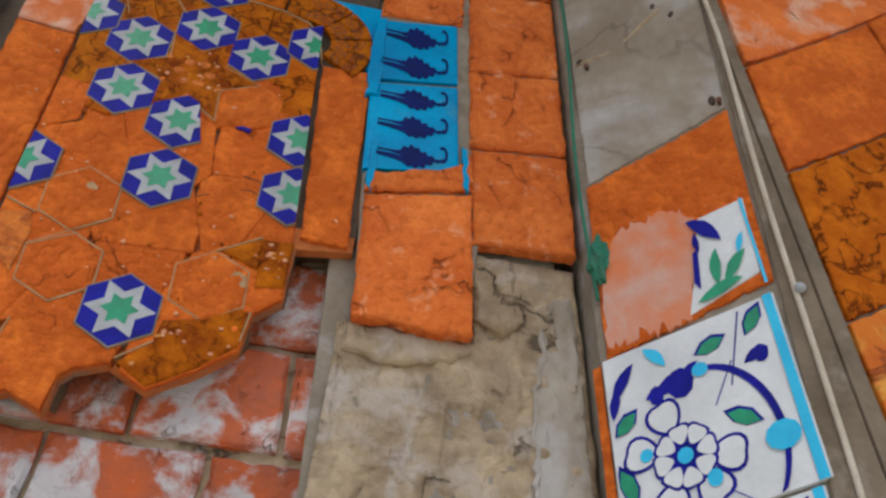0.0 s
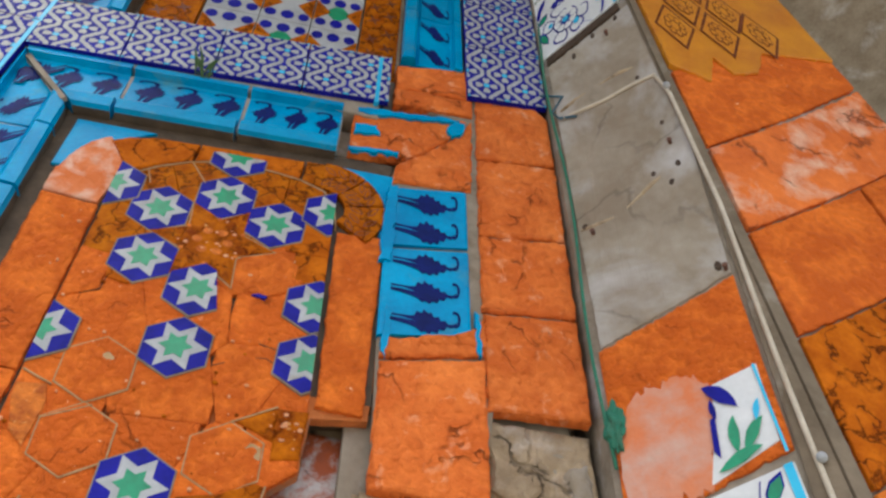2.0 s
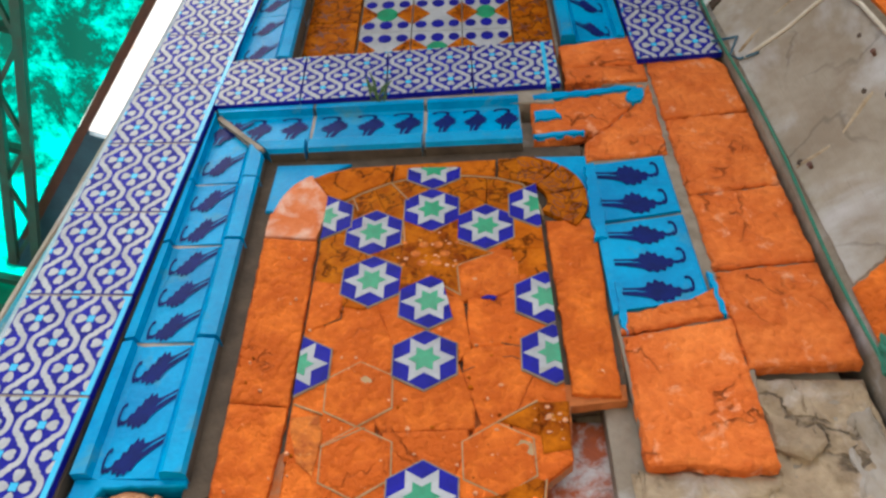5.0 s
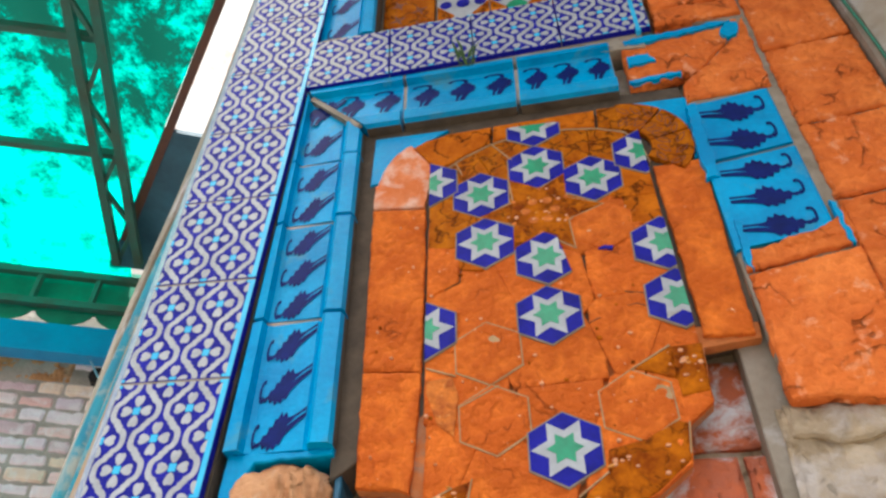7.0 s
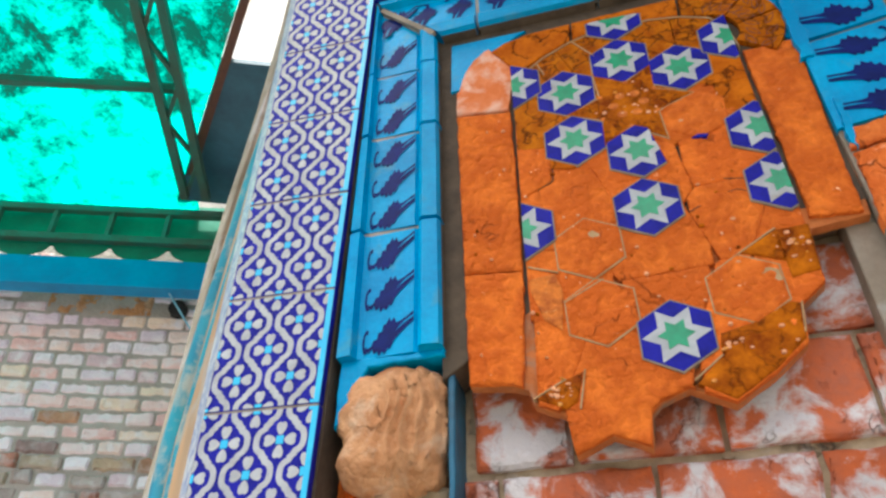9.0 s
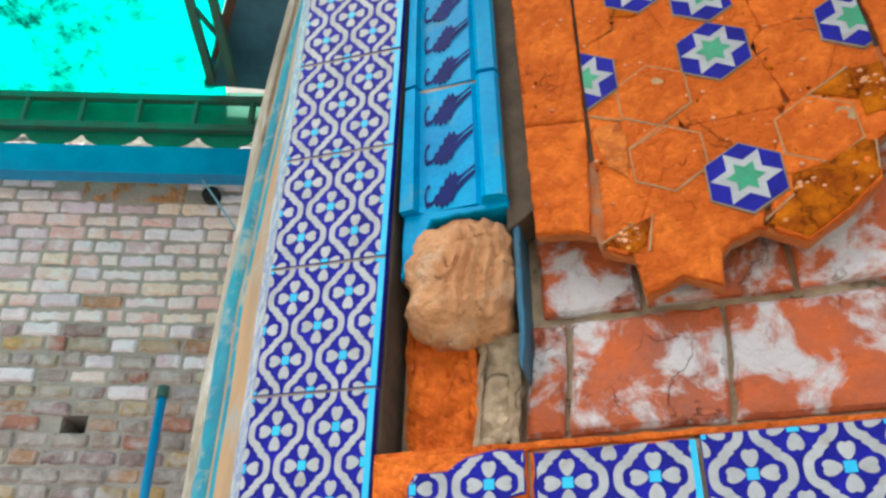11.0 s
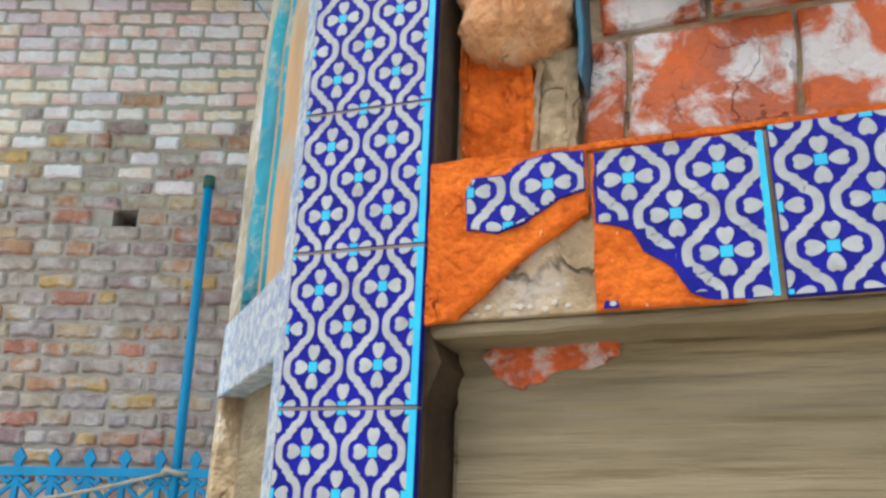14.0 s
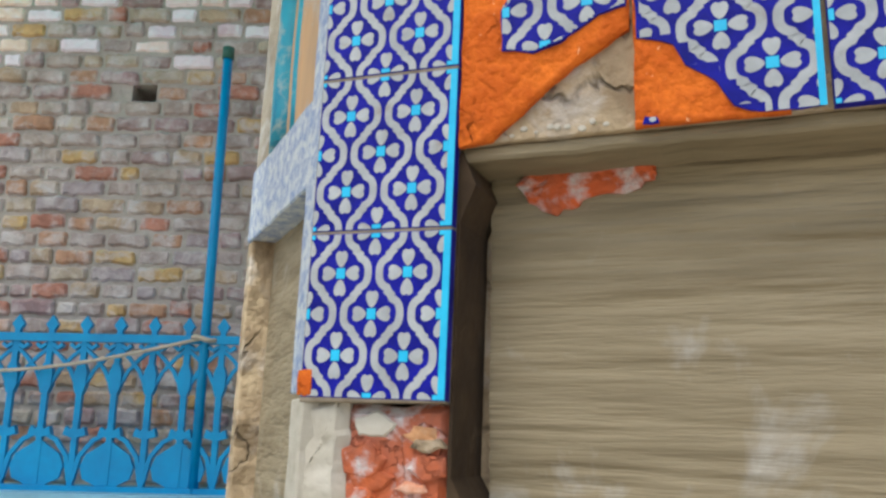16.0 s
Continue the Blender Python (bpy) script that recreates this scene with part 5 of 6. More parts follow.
for i, (a0, a1, z0, z1, mat, nm) in enumerate(((0.05, 0.42, 2.0, 2.31, M_AMBER_TILE, "amber_tile"), (0.43, 1.0, 2.0, 2.31, M_AMBER_TILE, "amber_tile"), (0.05, 0.55, 2.316, 2.55, M_BROWN_WORN, "amber_tile"), (0.56, 1.0, 2.316, 2.55, M_BROWN_WORN, "amber_tile"),
                                               (0.05, 0.6, 2.555, 2.76, M_TERRA, "terracotta_tile"), (0.05, 0.42, 2.765, 2.965, M_TERRA_CHALK, "worn_tile"), (0.425, 1.0, 2.765, 2.965, M_TERRA_CHALK, "terracotta_tile"), (0.61, 1.0, 2.555, 2.76, M_TERRA, "terracotta_tile"),
                                               (0.05, 1.0, 2.975, 3.2, M_TERRA, "terracotta_tile"))):
    t_piece(nm, face2_course, [(a0, z0), (a1, z0), (a1, z1), (a0, z1)], 0.008 + 0.003 * (i % 2), mat, T2_OUT, i, 0.004)
t_piece("amber_tile", face2, [(0.05, 3.235), (0.12, 3.22), (0.22, 3.2), (0.3, 3.29), (0.36, 3.24), (0.5, 3.26), (0.6, 3.34), (1.0, 3.36), (1.0, 3.8), (0.05, 3.8)], 0.0135, M_AMBER_BRIGHT, T2_OUT, 6, 0.005)
for i, (a, z) in enumerate(((0.18, 3.385), (0.42, 3.385), (0.3, 3.485), (0.54, 3.485), (0.66, 3.41), (0.18, 3.585), (0.42, 3.585))):
    b = bmesh.new()
    flat(b, face2, [(a - 0.108, z), (a, z - 0.088), (a + 0.108, z), (a, z + 0.088)], 0.0145, 0, T2_OUT)
    flat(b, face2, [(a - 0.093, z), (a, z - 0.075), (a + 0.093, z), (a, z + 0.075)], 0.015, 1, T2_OUT)
    for k in range(8):
        t = k * math.tau / 8
        for r, hh, mi in ((0.024, 0.0154, 0), (0.017, 0.0158, 1)):
            flat(b, face2, disc(a + 0.036 * math.cos(t), z + 0.03 * math.sin(t), r * 0.75, r * 0.6, 8), hh + 0.0001 * k, mi, T2_OUT)
    part("amber_lozenge", b, [M_DARKBROWN, M_AMBER_BRIGHT], turret)
# cement arris with a cable
zz = [1.6 + 0.1 * k for k in range(27)]
for s_, o, a0, a1 in ((face1, T1_OUT, 0.815, 1.0), (face2, T2_OUT, 0.0, 0.04)):
    b = bmesh.new()
    slab(b, s_, ragged([(min(0.985, a0 + 0.22 * (z - 2.09)) if a0 else 0.0, z) for z in zz] + [(a1, z) for z in reversed(zz)], 0.1, 0.004, 2), -0.002, 0.0065, 0.001, 0, o)
    part("arris", b, M_ARRIS, turret)
cable = thing("cable", "thin white electric cable running up the turret", "cable")
b = bmesh.new()
pts = [face1(min(1.0, 0.895 + 0.155 * (z - 2.08) + 0.012 * math.sin(z * 7)), z) + T1_OUT * 0.01 for z in [1.6 + 0.05 * k for k in range(30)]]
pts += [face1(a, z) + T1_OUT * 0.008 for a, z in ((0.95, 3.125), (0.75, 3.14), (0.5, 3.15), (0.25, 3.17), (0.12, 3.18))]
tube(b, pts, 0.0042, 6)
part("wire", b, M_CABLE, cable)
for a, z in ((0.945, 2.29), (1.0, 3.07)):
    b = bmesh.new()
    bmesh.ops.create_icosphere(b, subdivisions=2, radius=0.0075, matrix=Matrix.Translation(face1(a, z) + T1_OUT * 0.014))
    part("clip", b, M_WHITE, cable)
thread = thing("thread", "faded green cord knotted on the turret edge", "cord")
b = bmesh.new()
tube(b, [t_left(z) + Vector((0.006 * math.sin(z * 9), -0.012, 0)) for z in [2.4 + 0.06 * k for k in range(24)]], 0.003, 6)
part("cord", b, M_CORD, thread)
b = bmesh.new()
for vtx in bmesh.ops.create_icosphere(b, subdivisions=4, radius=1.0)["verts"]:
    d = vtx.co.copy()
    r = 1 + 0.45 * noise.noise(d * 2.4) + 0.2 * noise.noise(d * 7)
    vtx.co = t_left(2.465) + Vector((0.012 + d.x * r * 0.016, -0.014 + d.y * r * 0.014, d.z * r * 0.04))
part("knot", b, M_CORD, thread)

# ---- adjoining side of the building, turned away by 45 degrees ----
side = thing("wall_side", "adjoining tiled wall side with deep niche and turquoise moulding", "wall", "structure")
S_OUT = Vector((-0.7071, -0.7071, 0))


def flank(depth):
    def f(s, z):
        return Vector((-0.428 + 0.02 * (z - 2.0) - 0.7071 * s, 0.012 + 0.7071 * s, z)) - S_OUT * depth
    return f


def s_piece(name, poly, depth, thick, mat, rag=0.002, seed=1.0):
    b = bmesh.new()
    slab(b, flank(depth), ragged(poly, 0.03, rag, seed), 0, thick, 0.002, 0, S_OUT)
    return part(name, b, mat, side)


def reach(z):
    """How far the side runs before it turns away, by height."""
    line = ((0, 0.42), (2.2, 0.4), (2.5, 0.325), (2.7, 0.31), (2.82, 0.26), (2.95, 0.18), (3.2, 0.11), (5.2, 0.08))
    for (a, p), (b, q) in zip(line, line[1:]):
        if z <= b:
            return p + (q - p) * (z - a) / (b - a)
    return 0.08


levels = [0.0, 1.0, 1.465, 1.725, 1.845, 2.0, 2.2, 2.35, 2.5, 2.6, 2.7, 2.8, 2.9, 3.0, 3.2, 3.6, 5.0]


def s_band(name, lo, hi, z0, z1, depth, thick, mat, rag=0.003, seed=1.0):
    """A band between lo(z) and hi(z) along the side."""
    zs = [z0] + [z for z in levels if z0 < z < z1] + [z1]
    poly = [(lo(z), z) for z in zs] + [(hi(z), z) for z in reversed(zs)]
    return s_piece(name, poly, depth, thick, mat, rag, seed)


def moulding(z):
    return max(0.03, 0.235 - 0.3 * max(0, z - 2.3))


s_band("side_core", lambda z: 0.0, lambda z: reach(z) - 0.005, 0.0, 5.0, 0.1, 0.06, M_MUD)
s_band("strip", lambda z: 0.0, lambda z: 0.05, 1.47, 5.0, 0.06, 0.06, M_SPECKLE)
s_band("frieze", lambda z: 0.05, lambda z: reach(z), 1.725, 1.845, 0.06, 0.06, M_SPECKLE)
s_band("lime_plaster", lambda z: 0.0, lambda z: 0.05, 0.0, 1.465, 0.06, 0.058, M_WHITE_LIME, 0.008)
s_band("edge_strip", lambda z: reach(z) - 0.075, lambda z: reach(z), 1.845, 5.0, 0.06, 0.056, M_CEMENT, 0.006)
s_band("edge_strip", lambda z: reach(z) - 0.03, lambda z: reach(z), 0.0, 1.725, 0.06, 0.058, M_MUD, 0.008)
s_band("terracotta", lambda z: 0.05, lambda z: reach(z) - 0.075, 1.845, 3.0, 0.06, 0.048, M_OCHRE, 0.004)
s_band("niche_back", lambda z: 0.05, lambda z: reach(z) - 0.03, 0.0, 1.725, 0.06, 0.022, M_COMBED, 0.002)
for k, (d0, d1, dep, rad) in enumerate(((0.03, 0.0, 0.018, 0.024), (0.08, 0.06, 0.02, 0.017), (-0.03, -0.03, 0.018, 0.011))):
    b = bmesh.new()
    zs = [1.85 + 0.05 * i for i in range(23)]
    tube(b, [flank(dep)(moulding(z) + d0 + 0.004 * math.sin(z * 23), z) for z in zs], [rad * (1 if z < 2.4 else max(0.35, 1 - 1.1 * (z - 2.4))) for z in zs], 12)
    part("moulding", b, M_CYAN_WORN, side)

# ---- court behind: ground, brick wall, plinth, railing, pole, canopy ----
A = radians(19)
DX, DN = Vector((math.cos(A), math.sin(A), 0)), Vector((-math.sin(A), math.cos(A), 0))
ORG = Vector((-1.52, 1.295, 0))


def court(u, v, z):
    """u metres along the brick wall from the pole, v metres behind the pole."""
    return ORG + DX * u + DN * v + Vector((0, 0, z))


b = bmesh.new()
vs = [b.verts.new(p) for p in ((-400, -400, 0), (400, -400, 0), (400, 400, 0), (-400, 400, 0))]
b.faces.new(vs)
tagged(link("ground", b, M_GROUND), "worn grey paving of the shrine court", "ground", kind="structure")

back = thing("wall_back", "tall wall of weathered yellow and red bricks", "wall", "structure")
VB = 0.28
b = bmesh.new()


def court_quad(u0, u1, z0, z1, v0, v1):
    vv = [b.verts.new(court(u, v, z)) for u, v, z in ((u0, v0, z0), (u1, v0, z0), (u1, v1, z1), (u0, v1, z1))]
    b.faces.new(vv)


HO = (-0.432, -0.342, 2.572, 2.638)
V0 = VB + 0.02
court_quad(-4, HO[0], 0, 4.4, V0, V0)
court_quad(HO[1], 2.2, 0, 4.4, V0, V0)
court_quad(HO[0], HO[1], 0, HO[2], V0, V0)
court_quad(HO[0], HO[1], HO[3], 4.4, V0, V0)
court_quad(HO[0], HO[1], HO[2], HO[2], V0, V0 + 0.2)
court_quad(HO[0], HO[1], HO[3], HO[3], V0, V0 + 0.2)
court_quad(HO[0], HO[1], HO[2], HO[3], V0 + 0.2, V0 + 0.2)
for u in HO[:2]:
    vv = [b.verts.new(court(u, v, z)) for v, z in ((V0, HO[2]), (V0 + 0.2, HO[2]), (V0 + 0.2, HO[3]), (V0, HO[3]))]
    b.faces.new(vv)
court_quad(-4, 2.2, 4.4, 4.4, V0, V0 + 0.4)
court_quad(-4, 2.2, 0, 4.4, V0 + 0.4, V0 + 0.4)
part("mortar", b, M_MORTAR, back)
brick_meshes = []
for k in range(20):
    b = bmesh.new()
    w, h = (0.1, 0.125, 0.14, 0.075, 0.155, 0.09, 0.11, 0.13, 0.065, 0.145)[k % 10], 0.053 - 0.004 * (k % 3)
    poly = ragged([(0.006, 0.001), (w - 0.006, 0), (w, 0.007), (w - 0.001, h - 0.008), (w - 0.008, h), (0.007, h - 0.001), (0, h - 0.008), (0.001, 0.008)], 0.02, 0.009, k * 3.1)
    slab(b, lambda u, v: Vector((u, 0, v)), poly, -0.03, random.uniform(0.004, 0.016), 0.008)
    me = bpy.data.meshes.new("brick")
    b.normal_update()
    b.to_mesh(me)
    b.free()
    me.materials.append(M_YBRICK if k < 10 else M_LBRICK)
    brick_meshes.append((w, me))


def brick_rows(emit):
    rnd = random.Random(11)
    for j in range(46):
        z = 1.1885 + j * 0.0605
        u = -2.6 + rnd.uniform(0, 0.1)
        while u < 0.5:
            # pale bricks grow commoner with height: limewash, and light put into the colour
            limed_lit = rnd.random() < (z - 2.6) / 0.5
            w, me = rnd.choice(brick_meshes[10:] if limed_lit else brick_meshes[:10])
            hole = u < HO[1] and u + w > HO[0] and j == 23
            if hole and u + 0.07 < HO[0]:
                w, me = brick_meshes[8]
                hole = False
            if z > 3.535 and u + w > -0.56 and u < -0.15:
                u += w + 0.01
                continue
            if not hole:
                emit(u, z, w, me, rnd)
            u = HO[1] + 0.004 if hole else u + w + 0.01


count = [0]


def one_brick(u, z, w, me, rnd):
    near = -0.75 < u < 0.3 and 1.3 < z < 3.3 and count[0] < 300
    if near:
        count[0] += 1
        ob = new("brick", me)
        ob.parent = back
        ob.matrix_basis = Matrix.Translation(court(u, VB + 0.02, z + rnd.uniform(-0.003, 0.003))) @ Matrix.Rotation(A, 4, "Z") @ Matrix.Rotation(rnd.uniform(-0.03, 0.03), 4, "Y")
    else:
        (rest_limed_lit if me.materials[0] == M_LBRICK else rest).append((u, z, me))


rest, rest_limed_lit = [], []
brick_rows(one_brick)
for group, mt in ((rest, M_YBRICK_ISLAND), (rest_limed_lit, M_LBRICK_ISLAND)):
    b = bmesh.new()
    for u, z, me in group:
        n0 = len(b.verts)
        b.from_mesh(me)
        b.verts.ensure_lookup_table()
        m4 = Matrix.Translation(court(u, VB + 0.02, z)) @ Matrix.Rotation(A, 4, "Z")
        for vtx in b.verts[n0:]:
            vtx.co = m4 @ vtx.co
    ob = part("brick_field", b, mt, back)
    ob["kind"] = "stuff"

b = bmesh.new()
slab(b, lambda u, z: court(u, VB + 0.03, z), ragged(rect(-0.57, -0.14, 3.54, 3.72), 0.02, 0.008, 3), -0.03, 0.01, 0.006, 0, -DN, rough=0.012)
part("broken_course", b, M_CLAY, back)

plinth = thing("plinth", "low plinth painted pale blue under the railing", "plinth", "structure")
b = bmesh.new()
pl = [court(u, v, z) for v in (-0.1, VB + 0.02) for u, z in ((-3, 0), (1.0, 0), (1.0, 1.24), (-3, 1.24))]
vv = [b.verts.new(p) for p in pl]
for f in ((0, 1, 2, 3), (3, 2, 6, 7), (1, 5, 6, 2), (0, 3, 7, 4)):
    b.faces.new([vv[i] for i in f])
part("plinth_body", b, M_PALEBLUE, plinth)

pole = thing("pole", "slim blue painted steel pole beside the railing", "pole")
b = bmesh.new()
tube(b, [court(0, 0, 1.24), court(0, 0, 2.6)], 0.015, 10)
part("shaft", b, M_BLUEPAINT, pole)
b = bmesh.new()
tube(b, [court(0, 0, 2.6), court(0, 0, 2.64)], 0.019, 10)
part("cap", b, M_STEEL, pole)

fence = thing("railing", "ornate turquoise-blue cast iron railing on the plinth", "railing")
PITCH_F = 0.105


def fence_quad(bm, poly, t=0.008):
    lo = [bm.verts.new(court(u, -t, z)) for u, z in poly]
    hi = [bm.verts.new(court(u, t, z)) for u, z in poly]
    n = len(poly)
    bm.faces.new(lo)
    bm.faces.new(hi[::-1])
    for i in range(n):
        bm.faces.new((lo[i], hi[i], hi[(i + 1) % n], lo[(i + 1) % n]))


def stroke(bm, pts, w, t=0.006):
    """One flat bent bar along the points."""
    one, two = [], []
    for i, p in enumerate(pts):
        a_, b_ = pts[max(0, i - 1)], pts[min(len(pts) - 1, i + 1)]
        d = Vector((b_[0] - a_[0], b_[1] - a_[1])).normalized()
        one.append((p[0] - d.y * w / 2, p[1] + d.x * w / 2))
        two.append((p[0] + d.y * w / 2, p[1] - d.x * w / 2))
    fence_quad(bm, one + two[::-1], t)


b = bmesh.new()
fence_quad(b, rect(-2.6, 0.9, 1.675, 1.7), 0.014)
part("top_rail", b, M_BLUEPAINT, fence)
b = bmesh.new()
fence_quad(b, rect(-2.6, 0.9, 1.24, 1.256), 0.014)
part("bottom_rail", b, M_BLUEPAINT, fence)
for k in range(-24, 8):
    u = k * PITCH_F - 0.05
    b = bmesh.new()
    fence_quad(b, rect(u - 0.009, u + 0.009, 1.25, 1.68), 0.008)
    fence_quad(b, [(u - 0.01, 1.52), (u - 0.019, 1.545), (u - 0.019, 1.585), (u - 0.01, 1.61), (u + 0.01, 1.61), (u + 0.019, 1.585), (u + 0.019, 1.545), (u + 0.01, 1.52)], 0.012)
    post = part("baluster", b, M_BLUEPAINT, fence)
    b = bmesh.new()
    fence_quad(b, [(u - 0.035, 1.40), (u - 0.028, 1.425), (u - 0.012, 1.415), (u, 1.44), (u + 0.012, 1.415), (u + 0.028, 1.425), (u + 0.035, 1.40), (u, 1.39)], 0.011)
    part("collar", b, M_BLUEPAINT, post)
    b = bmesh.new()
    fence_quad(b, [(u - 0.008, 1.7), (u - 0.008, 1.71), (u - 0.019, 1.727), (u, 1.755), (u + 0.019, 1.727), (u + 0.008, 1.71), (u + 0.008, 1.7)], 0.008)
    part("finial", b, M_BLUEPAINT, post)
    for sg in (1, -1):
        b = bmesh.new()
        stroke(b, [(u + sg * 0.006, 1.655), (u + sg * 0.035, 1.63), (u + sg * 0.07, 1.59), (u + sg * 0.09, 1.55)], 0.011, 0.006 + 0.001 * sg)
        part("scroll", b, M_BLUEPAINT, fence)
        b = bmesh.new()
        stroke(b, [(u + sg * 0.01, 1.668), (u + sg * 0.026, 1.656), (u + sg * 0.04, 1.668)], 0.012, 0.01)
        part("cusp", b, M_BLUEPAINT, fence)
    if k % 2 == 0:
        b = bmesh.new()
        fence_quad(b, [(u - 0.03, 1.256), (u - 0.07, 1.275), (u - 0.08, 1.31), (u - 0.066, 1.345), (u - 0.03, 1.368), (u, 1.39), (u + 0.03, 1.368), (u + 0.066, 1.345), (u + 0.08, 1.31), (u + 0.07, 1.275), (u + 0.03, 1.256)], 0.006)
        part("leaf_panel", b, M_BLUEPAINT, fence)
        for sg in (1, -1):
            b = bmesh.new()
            stroke(b, [(u + sg * 0.004, 1.41), (u + sg * 0.05, 1.385), (u + sg * 0.085, 1.34), (u + sg * 0.1, 1.27)], 0.013, 0.007)
            part("arch_bar", b, M_BLUEPAINT, fence)

rope = thing("rope", "pale rope slung along the railing and looped round the pole", "rope")
b = bmesh.new()
tube(b, [court(-1.6 + 1.6 * i / 20, -0.03, 1.69 - 0.11 * math.sin(math.pi * min(1, (1.6 - 1.6 * i / 20) / 1.4))) for i in range(21)], 0.0055, 6)
part("line", b, M_ROPE, rope)
b = bmesh.new()
tube(b, [court(0.035 * math.cos(a), 0.035 * math.sin(a) , 1.69 + 0.006 * math.sin(a * 2)) for a in [k * math.tau / 16 for k in range(17)]], 0.008, 6)
part("loop", b, M_ROPE, rope)

# canopy of green fibreglass on steel, between the brick wall and the shrine
canopy = thing("canopy", "green translucent fibreglass canopy roof on a steel frame", "canopy")
ZB = 3.76


def roof(u, v):
    """v metres from the wall towards the shrine."""
    return court(u, VB - v, 4.03 + 0.03 * v)


b = bmesh.new()
fb = [court(u, VB - 0.1 - d, z) for d in (0, 0.07) for u, z in ((-3.2, ZB - 0.2), (0.95, ZB - 0.2), (0.95, ZB - 0.07), (-3.2, ZB - 0.07))]
vv = [b.verts.new(p) for p in fb]
for f in ((0, 1, 2, 3), (7, 6, 5, 4), (0, 4, 5, 1), (3, 2, 6, 7), (1, 5, 6, 2), (0, 3, 7, 4)):
    b.faces.new([vv[i] for i in f])
bmesh.ops.recalc_face_normals(b, faces=b.faces)
part("wall_beam", b, M_BLUEPAINT, canopy)
b = bmesh.new()
n = 300
cols = []
for i in range(n + 1):
    u = -1.5 + 2.05 * i / n
    w = 0.02 * math.sin(u * math.tau / 0.3)
    v0 = 0.1 if u < 0 else max(0.1 + 3.1 * u, 0.42 + 2.6 * u)
    cols.append([b.verts.new(roof(u, v0 + (2.0 - v0) * j / 6) + Vector((0, 0, w - (0.05 if j == 0 and u < 0 else 0)))) for j in range(7)])
for p, q in zip(cols, cols[1:]):
    for j in range(6):
        b.faces.new((p[j], q[j], q[j + 1], p[j + 1])).smooth = True
part("sheeting", b, M_CANOPY, canopy)
b = bmesh.new()
for dz in (0.0, 0.15):
    beam(b, court(-3.2, VB - 0.16, ZB + 0.03 + dz), court(0.9, VB - 0.16, ZB + 0.03 + dz), 0.03, 0.03)
for i in range(18):
    beam(b, court(-3.1 + 0.23 * i, VB - 0.16, ZB + 0.03), court(-3.1 + 0.23 * i, VB - 0.16, ZB + 0.18), 0.02, 0.02)
part("lattice_girder", b, M_STEEL, canopy)
for u in (-0.02, -1.0):
    b = bmesh.new()
    for du in (0.0, 0.085):
        beam(b, roof(u + du, 0.3) - Vector((0, 0, 0.12)), roof(u + du, 1.95) - Vector((0, 0, 0.1)), 0.03, 0.03)
    for i in range(7):
        beam(b, roof(u + (0.085 if i % 2 else 0), 0.3 + 0.2 * i) - Vector((0, 0, 0.11)), roof(u + (0 if i % 2 else 0.085), 0.5 + 0.2 * i) - Vector((0, 0, 0.11)), 0.015, 0.015)
    part("truss", b, M_STEEL, canopy)
for v in (0.81, 1.3, 1.8):
    b = bmesh.new()
    beam(b, roof(-1.5, v) - Vector((0, 0, 0.05)), roof(0.02, v) - Vector((0, 0, 0.05)), 0.025, 0.03)
    part("purlin", b, M_STEEL, canopy)
b = bmesh.new()
q = [roof(-0.085, 0.2), roof(0.203, 0.95), roof(0.55, 0.93), roof(0.5, 0.16)]
vv = [b.verts.new(p - Vector((0, 0, d))) for d in (0.03, 0.05) for p in q]
for f in ((3, 2, 1, 0), (4, 5, 6, 7), (0, 1, 5, 4), (1, 2, 6, 5), (2, 3, 7, 6), (3, 0, 4, 7)):
    b.faces.new([vv[i] for i in f])
part("edge_sheet", b, M_PLATE, canopy)

b = bmesh.new()
beam(b, roof(0.0, 0.36) - Vector((0, 0, 0.03)), roof(0.55, 0.36 + 2.65 * 0.55) - Vector((0, 0, 0.03)), 0.03, 0.05)
part("edge_bar", b, M_RUST, canopy)

for i in range(9):
    u = -1.62 + 0.235 * i
    b = bmesh.new()
    edge = [(u + 0.117 * math.cos(a), ZB + 0.03 + 0.075 * math.sin(a)) for a in [math.pi + math.pi * k / 12 for k in range(13)]]
    for d in (0.0, 0.004):
        b.faces.new([b.verts.new(court(x, VB - 0.13 + d, z)) for x, z in edge])
    part("scallop", b, M_VALANCE, canopy)

b = bmesh.new()
for d in (0.0, 0.004):
    b.faces.new([b.verts.new(court(u, VB - 0.115 + d, z)) for u, z in ((-1.7, ZB + 0.02), (0.5, ZB + 0.02), (0.5, ZB + 0.26), (-1.7, ZB + 0.26))])
part("back_board", b, M_VALANCE, canopy)

# whitewashed wall in full sun beyond the court
far_wall = thing("wall_far", "tall whitewashed wall in full sun behind the court", "wall", "structure")
b = bmesh.new()
vv = [b.verts.new(court(u, v, z)) for v in (3.0, 3.3) for u, z in ((-2.2, 0), (1.6, 0), (1.6, 13), (-2.2, 13))]
for f in ((0, 1, 2, 3), (7, 6, 5, 4), (3, 2, 6, 7), (1, 5, 6, 2), (0, 3, 7, 4)):
    b.faces.new([vv[i] for i in f])
part("wall_body", b, M_LIMEWALL, far_wall)

# roof over the shrine front
eave = thing("roof_eave", "deep flat roof slab sheltering the shrine front", "roof", "structure")
b = bmesh.new()
box(b, -0.42, 3.2, -1.7, 0.7, 4.45, 4.65)
part("slab", b, M_CEMENT, eave)

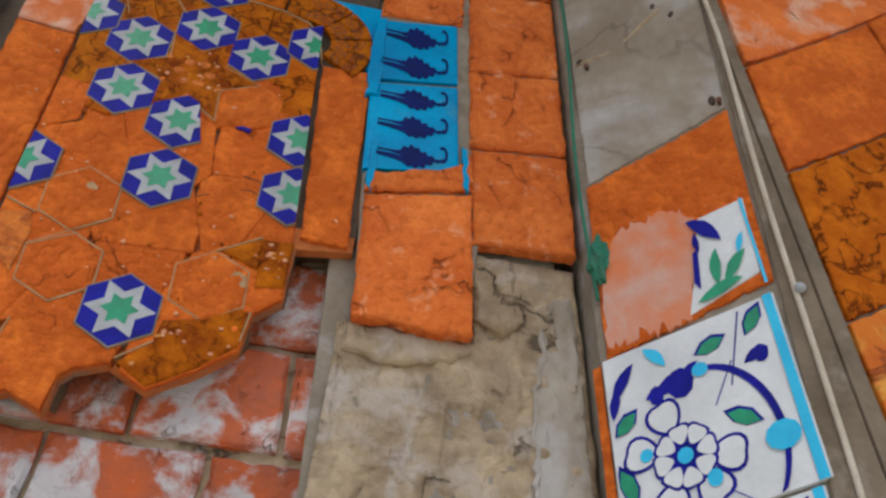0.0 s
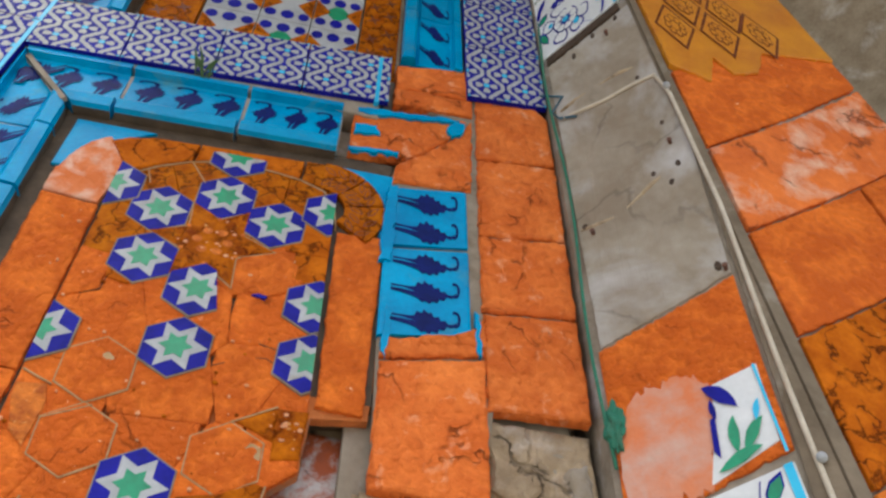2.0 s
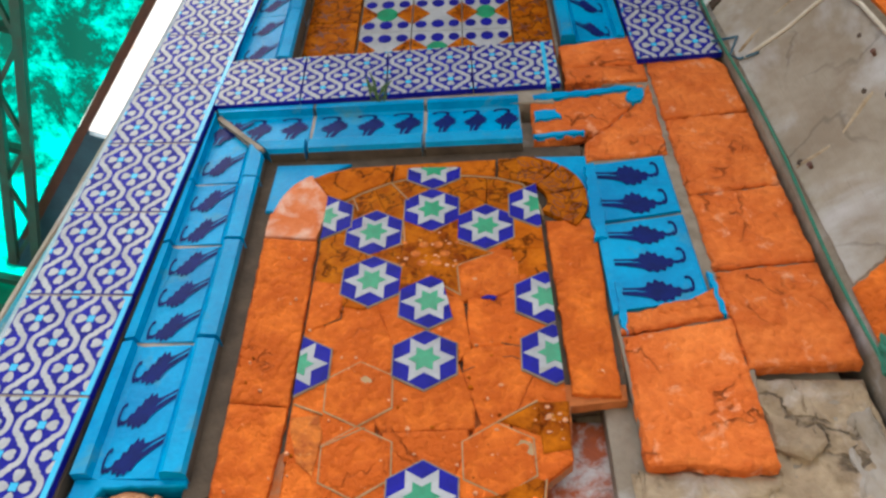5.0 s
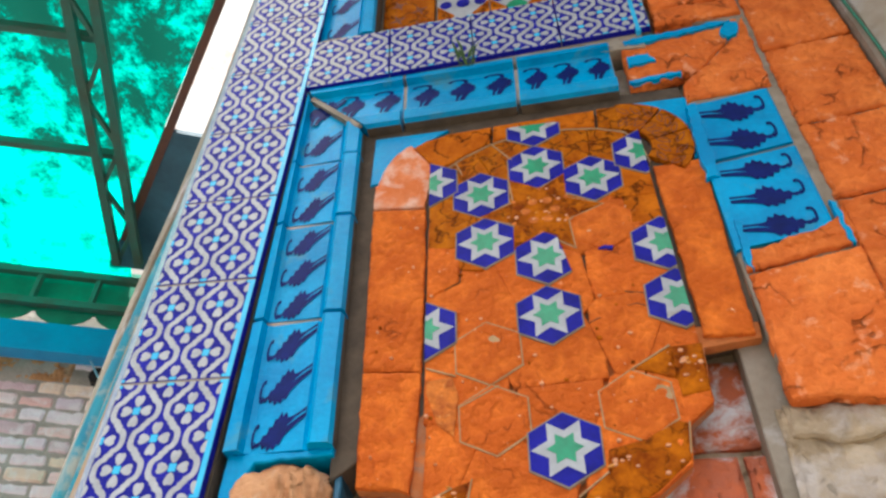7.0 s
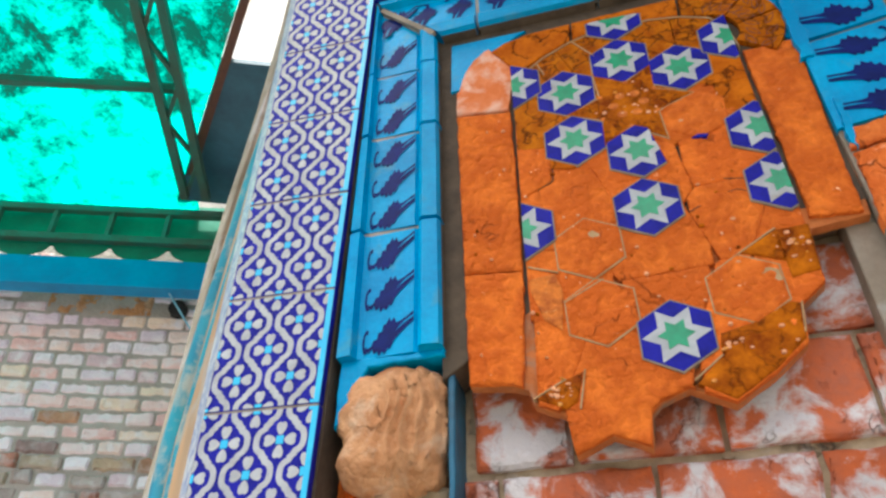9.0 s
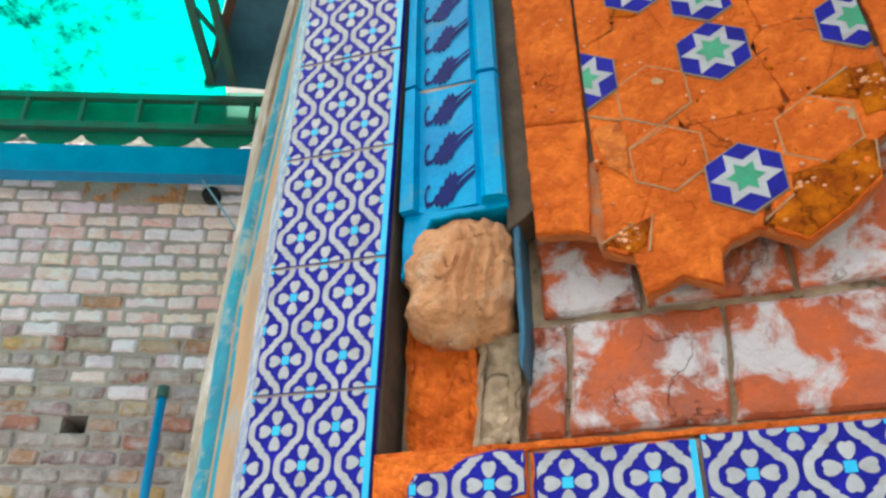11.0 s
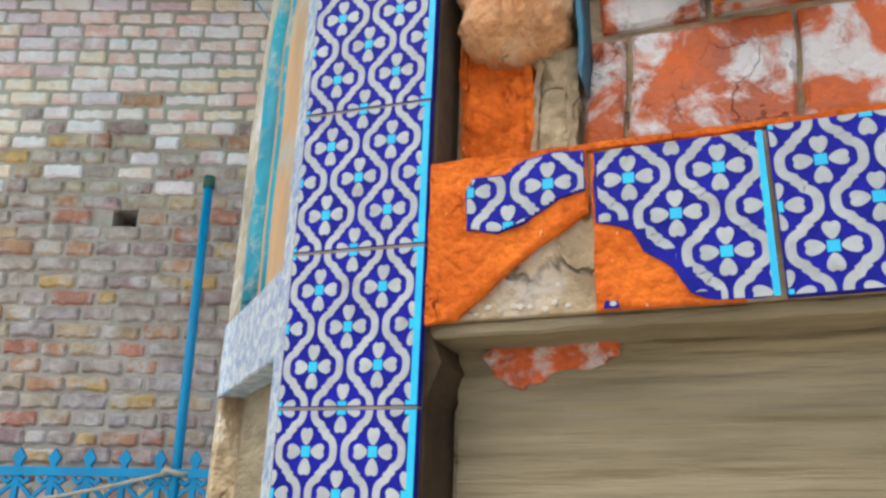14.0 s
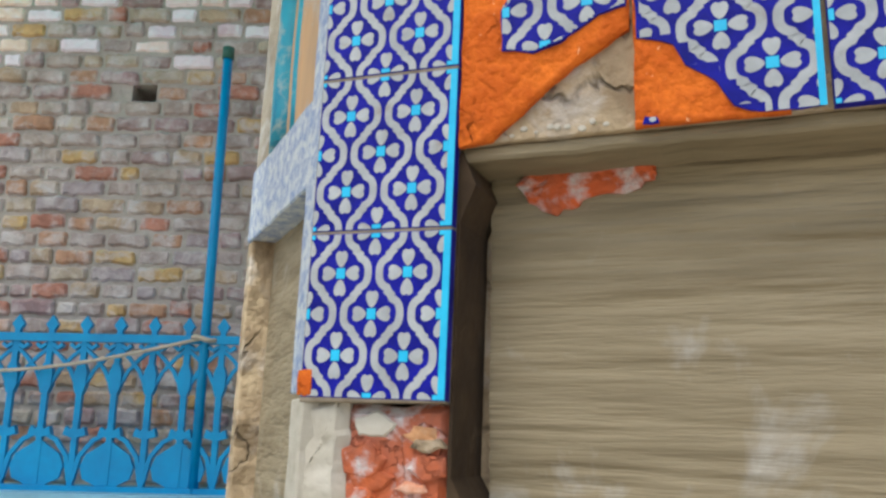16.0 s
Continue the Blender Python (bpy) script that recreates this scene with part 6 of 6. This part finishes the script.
# drain pipe stub and bracket on the brick wall
pipe = thing("drain_pipe", "short open drain pipe end set in the brick wall", "pipe")
b = bmesh.new()
tube(b, [court(-0.035, VB + 0.03, 3.57), court(-0.035, VB - 0.02, 3.57)], 0.036, 14)
part("pipe_end", b, M_DARK, pipe)

strut = thing("strut", "thin pale teal steel strut under the canopy beam", "strut")
b = bmesh.new()
beam(b, court(-0.055, 0.15, 3.578), court(0.16, 0.15, 3.278), 0.012, 0.006)
part("bar", b, M_PALEBLUE, strut)

# scars, pits and a wire hook on the cement of the turret
for pts in (((0.1, 3.211), (0.25, 3.214), (0.41, 3.212), (0.56, 3.207), (0.71, 3.2), (0.88, 3.182)), ((0.08, 2.865), (0.22, 2.855), (0.37, 2.85), (0.5, 2.862), (0.64, 2.875), (0.87, 2.885))):
    b = bmesh.new()
    tube(b, [face1(a, z) + T1_OUT * 0.003 for a, z in pts], [0.004 + 0.0025 * math.sin(i * 2.1) for i in range(len(pts))], 6)
    part("cement_ridge", b, M_MUD, turret)
for i, (a, z) in enumerate(((0.827, 3.371), (0.567, 3.373), (0.338, 3.354), (0.813, 3.152), (0.673, 2.893), (0.855, 2.884), (0.772, 2.853), (0.111, 2.867), (0.844, 2.643), (0.86, 2.998))):
    t_piece("pit", face1, disc(a, z, 0.022, 0.0065 + 0.001 * (i % 3), 7, i), 0.0072, M_GROUT, T1_OUT, i, 0.004)
hook = thing("wire_hook", "bent blue-grey wire hook on the turret edge", "hook")
b = bmesh.new()
tube(b, [face1(a, z) + T1_OUT * 0.009 for a, z in ((-0.06, 3.3), (0.144, 3.246), (0.023, 3.22), (0.081, 3.188), (0.231, 3.159))], 0.003, 6)
part("wire", b, M_PLATE, hook)

# weed rooted on the frame, nails in the cement
weed = thing("weed", "small green weed rooted in the frame joint", "plant")
rnd = random.Random(5)
for k in range(9):
    b = bmesh.new()
    base = front(0.02)(0.125 + rnd.uniform(-0.012, 0.012), 3.118)
    tip = base + Vector((rnd.uniform(-0.03, 0.03), rnd.uniform(-0.04, -0.01), rnd.uniform(0.0, 0.07)))
    mid = base.lerp(tip, 0.5) + Vector((0, -0.008, 0.008))
    w = Vector((0.003, 0, 0.001))
    vv = [b.verts.new(p) for p in (base, mid - w, tip, mid + w)]
    b.faces.new(vv)
    part("leaf", b, M_PLANT, weed)
for a, z in ((0.16, 2.84), (0.86, 2.94), (0.7, 3.34), (0.88, 2.63)):
    nail = thing("nail", "short rusty iron nail driven into the cement", "nail", group="nails in the turret")
    b = bmesh.new()
    p = face1(a, z)
    tube(b, [p, p + T1_OUT * 0.014], 0.0035, 6)
    shank = part("shank", b, M_RUST, nail)
    b = bmesh.new()
    tube(b, [p + T1_OUT * 0.013, p + T1_OUT * 0.016], 0.0045, 8)
    part("head", b, M_RUST, shank)
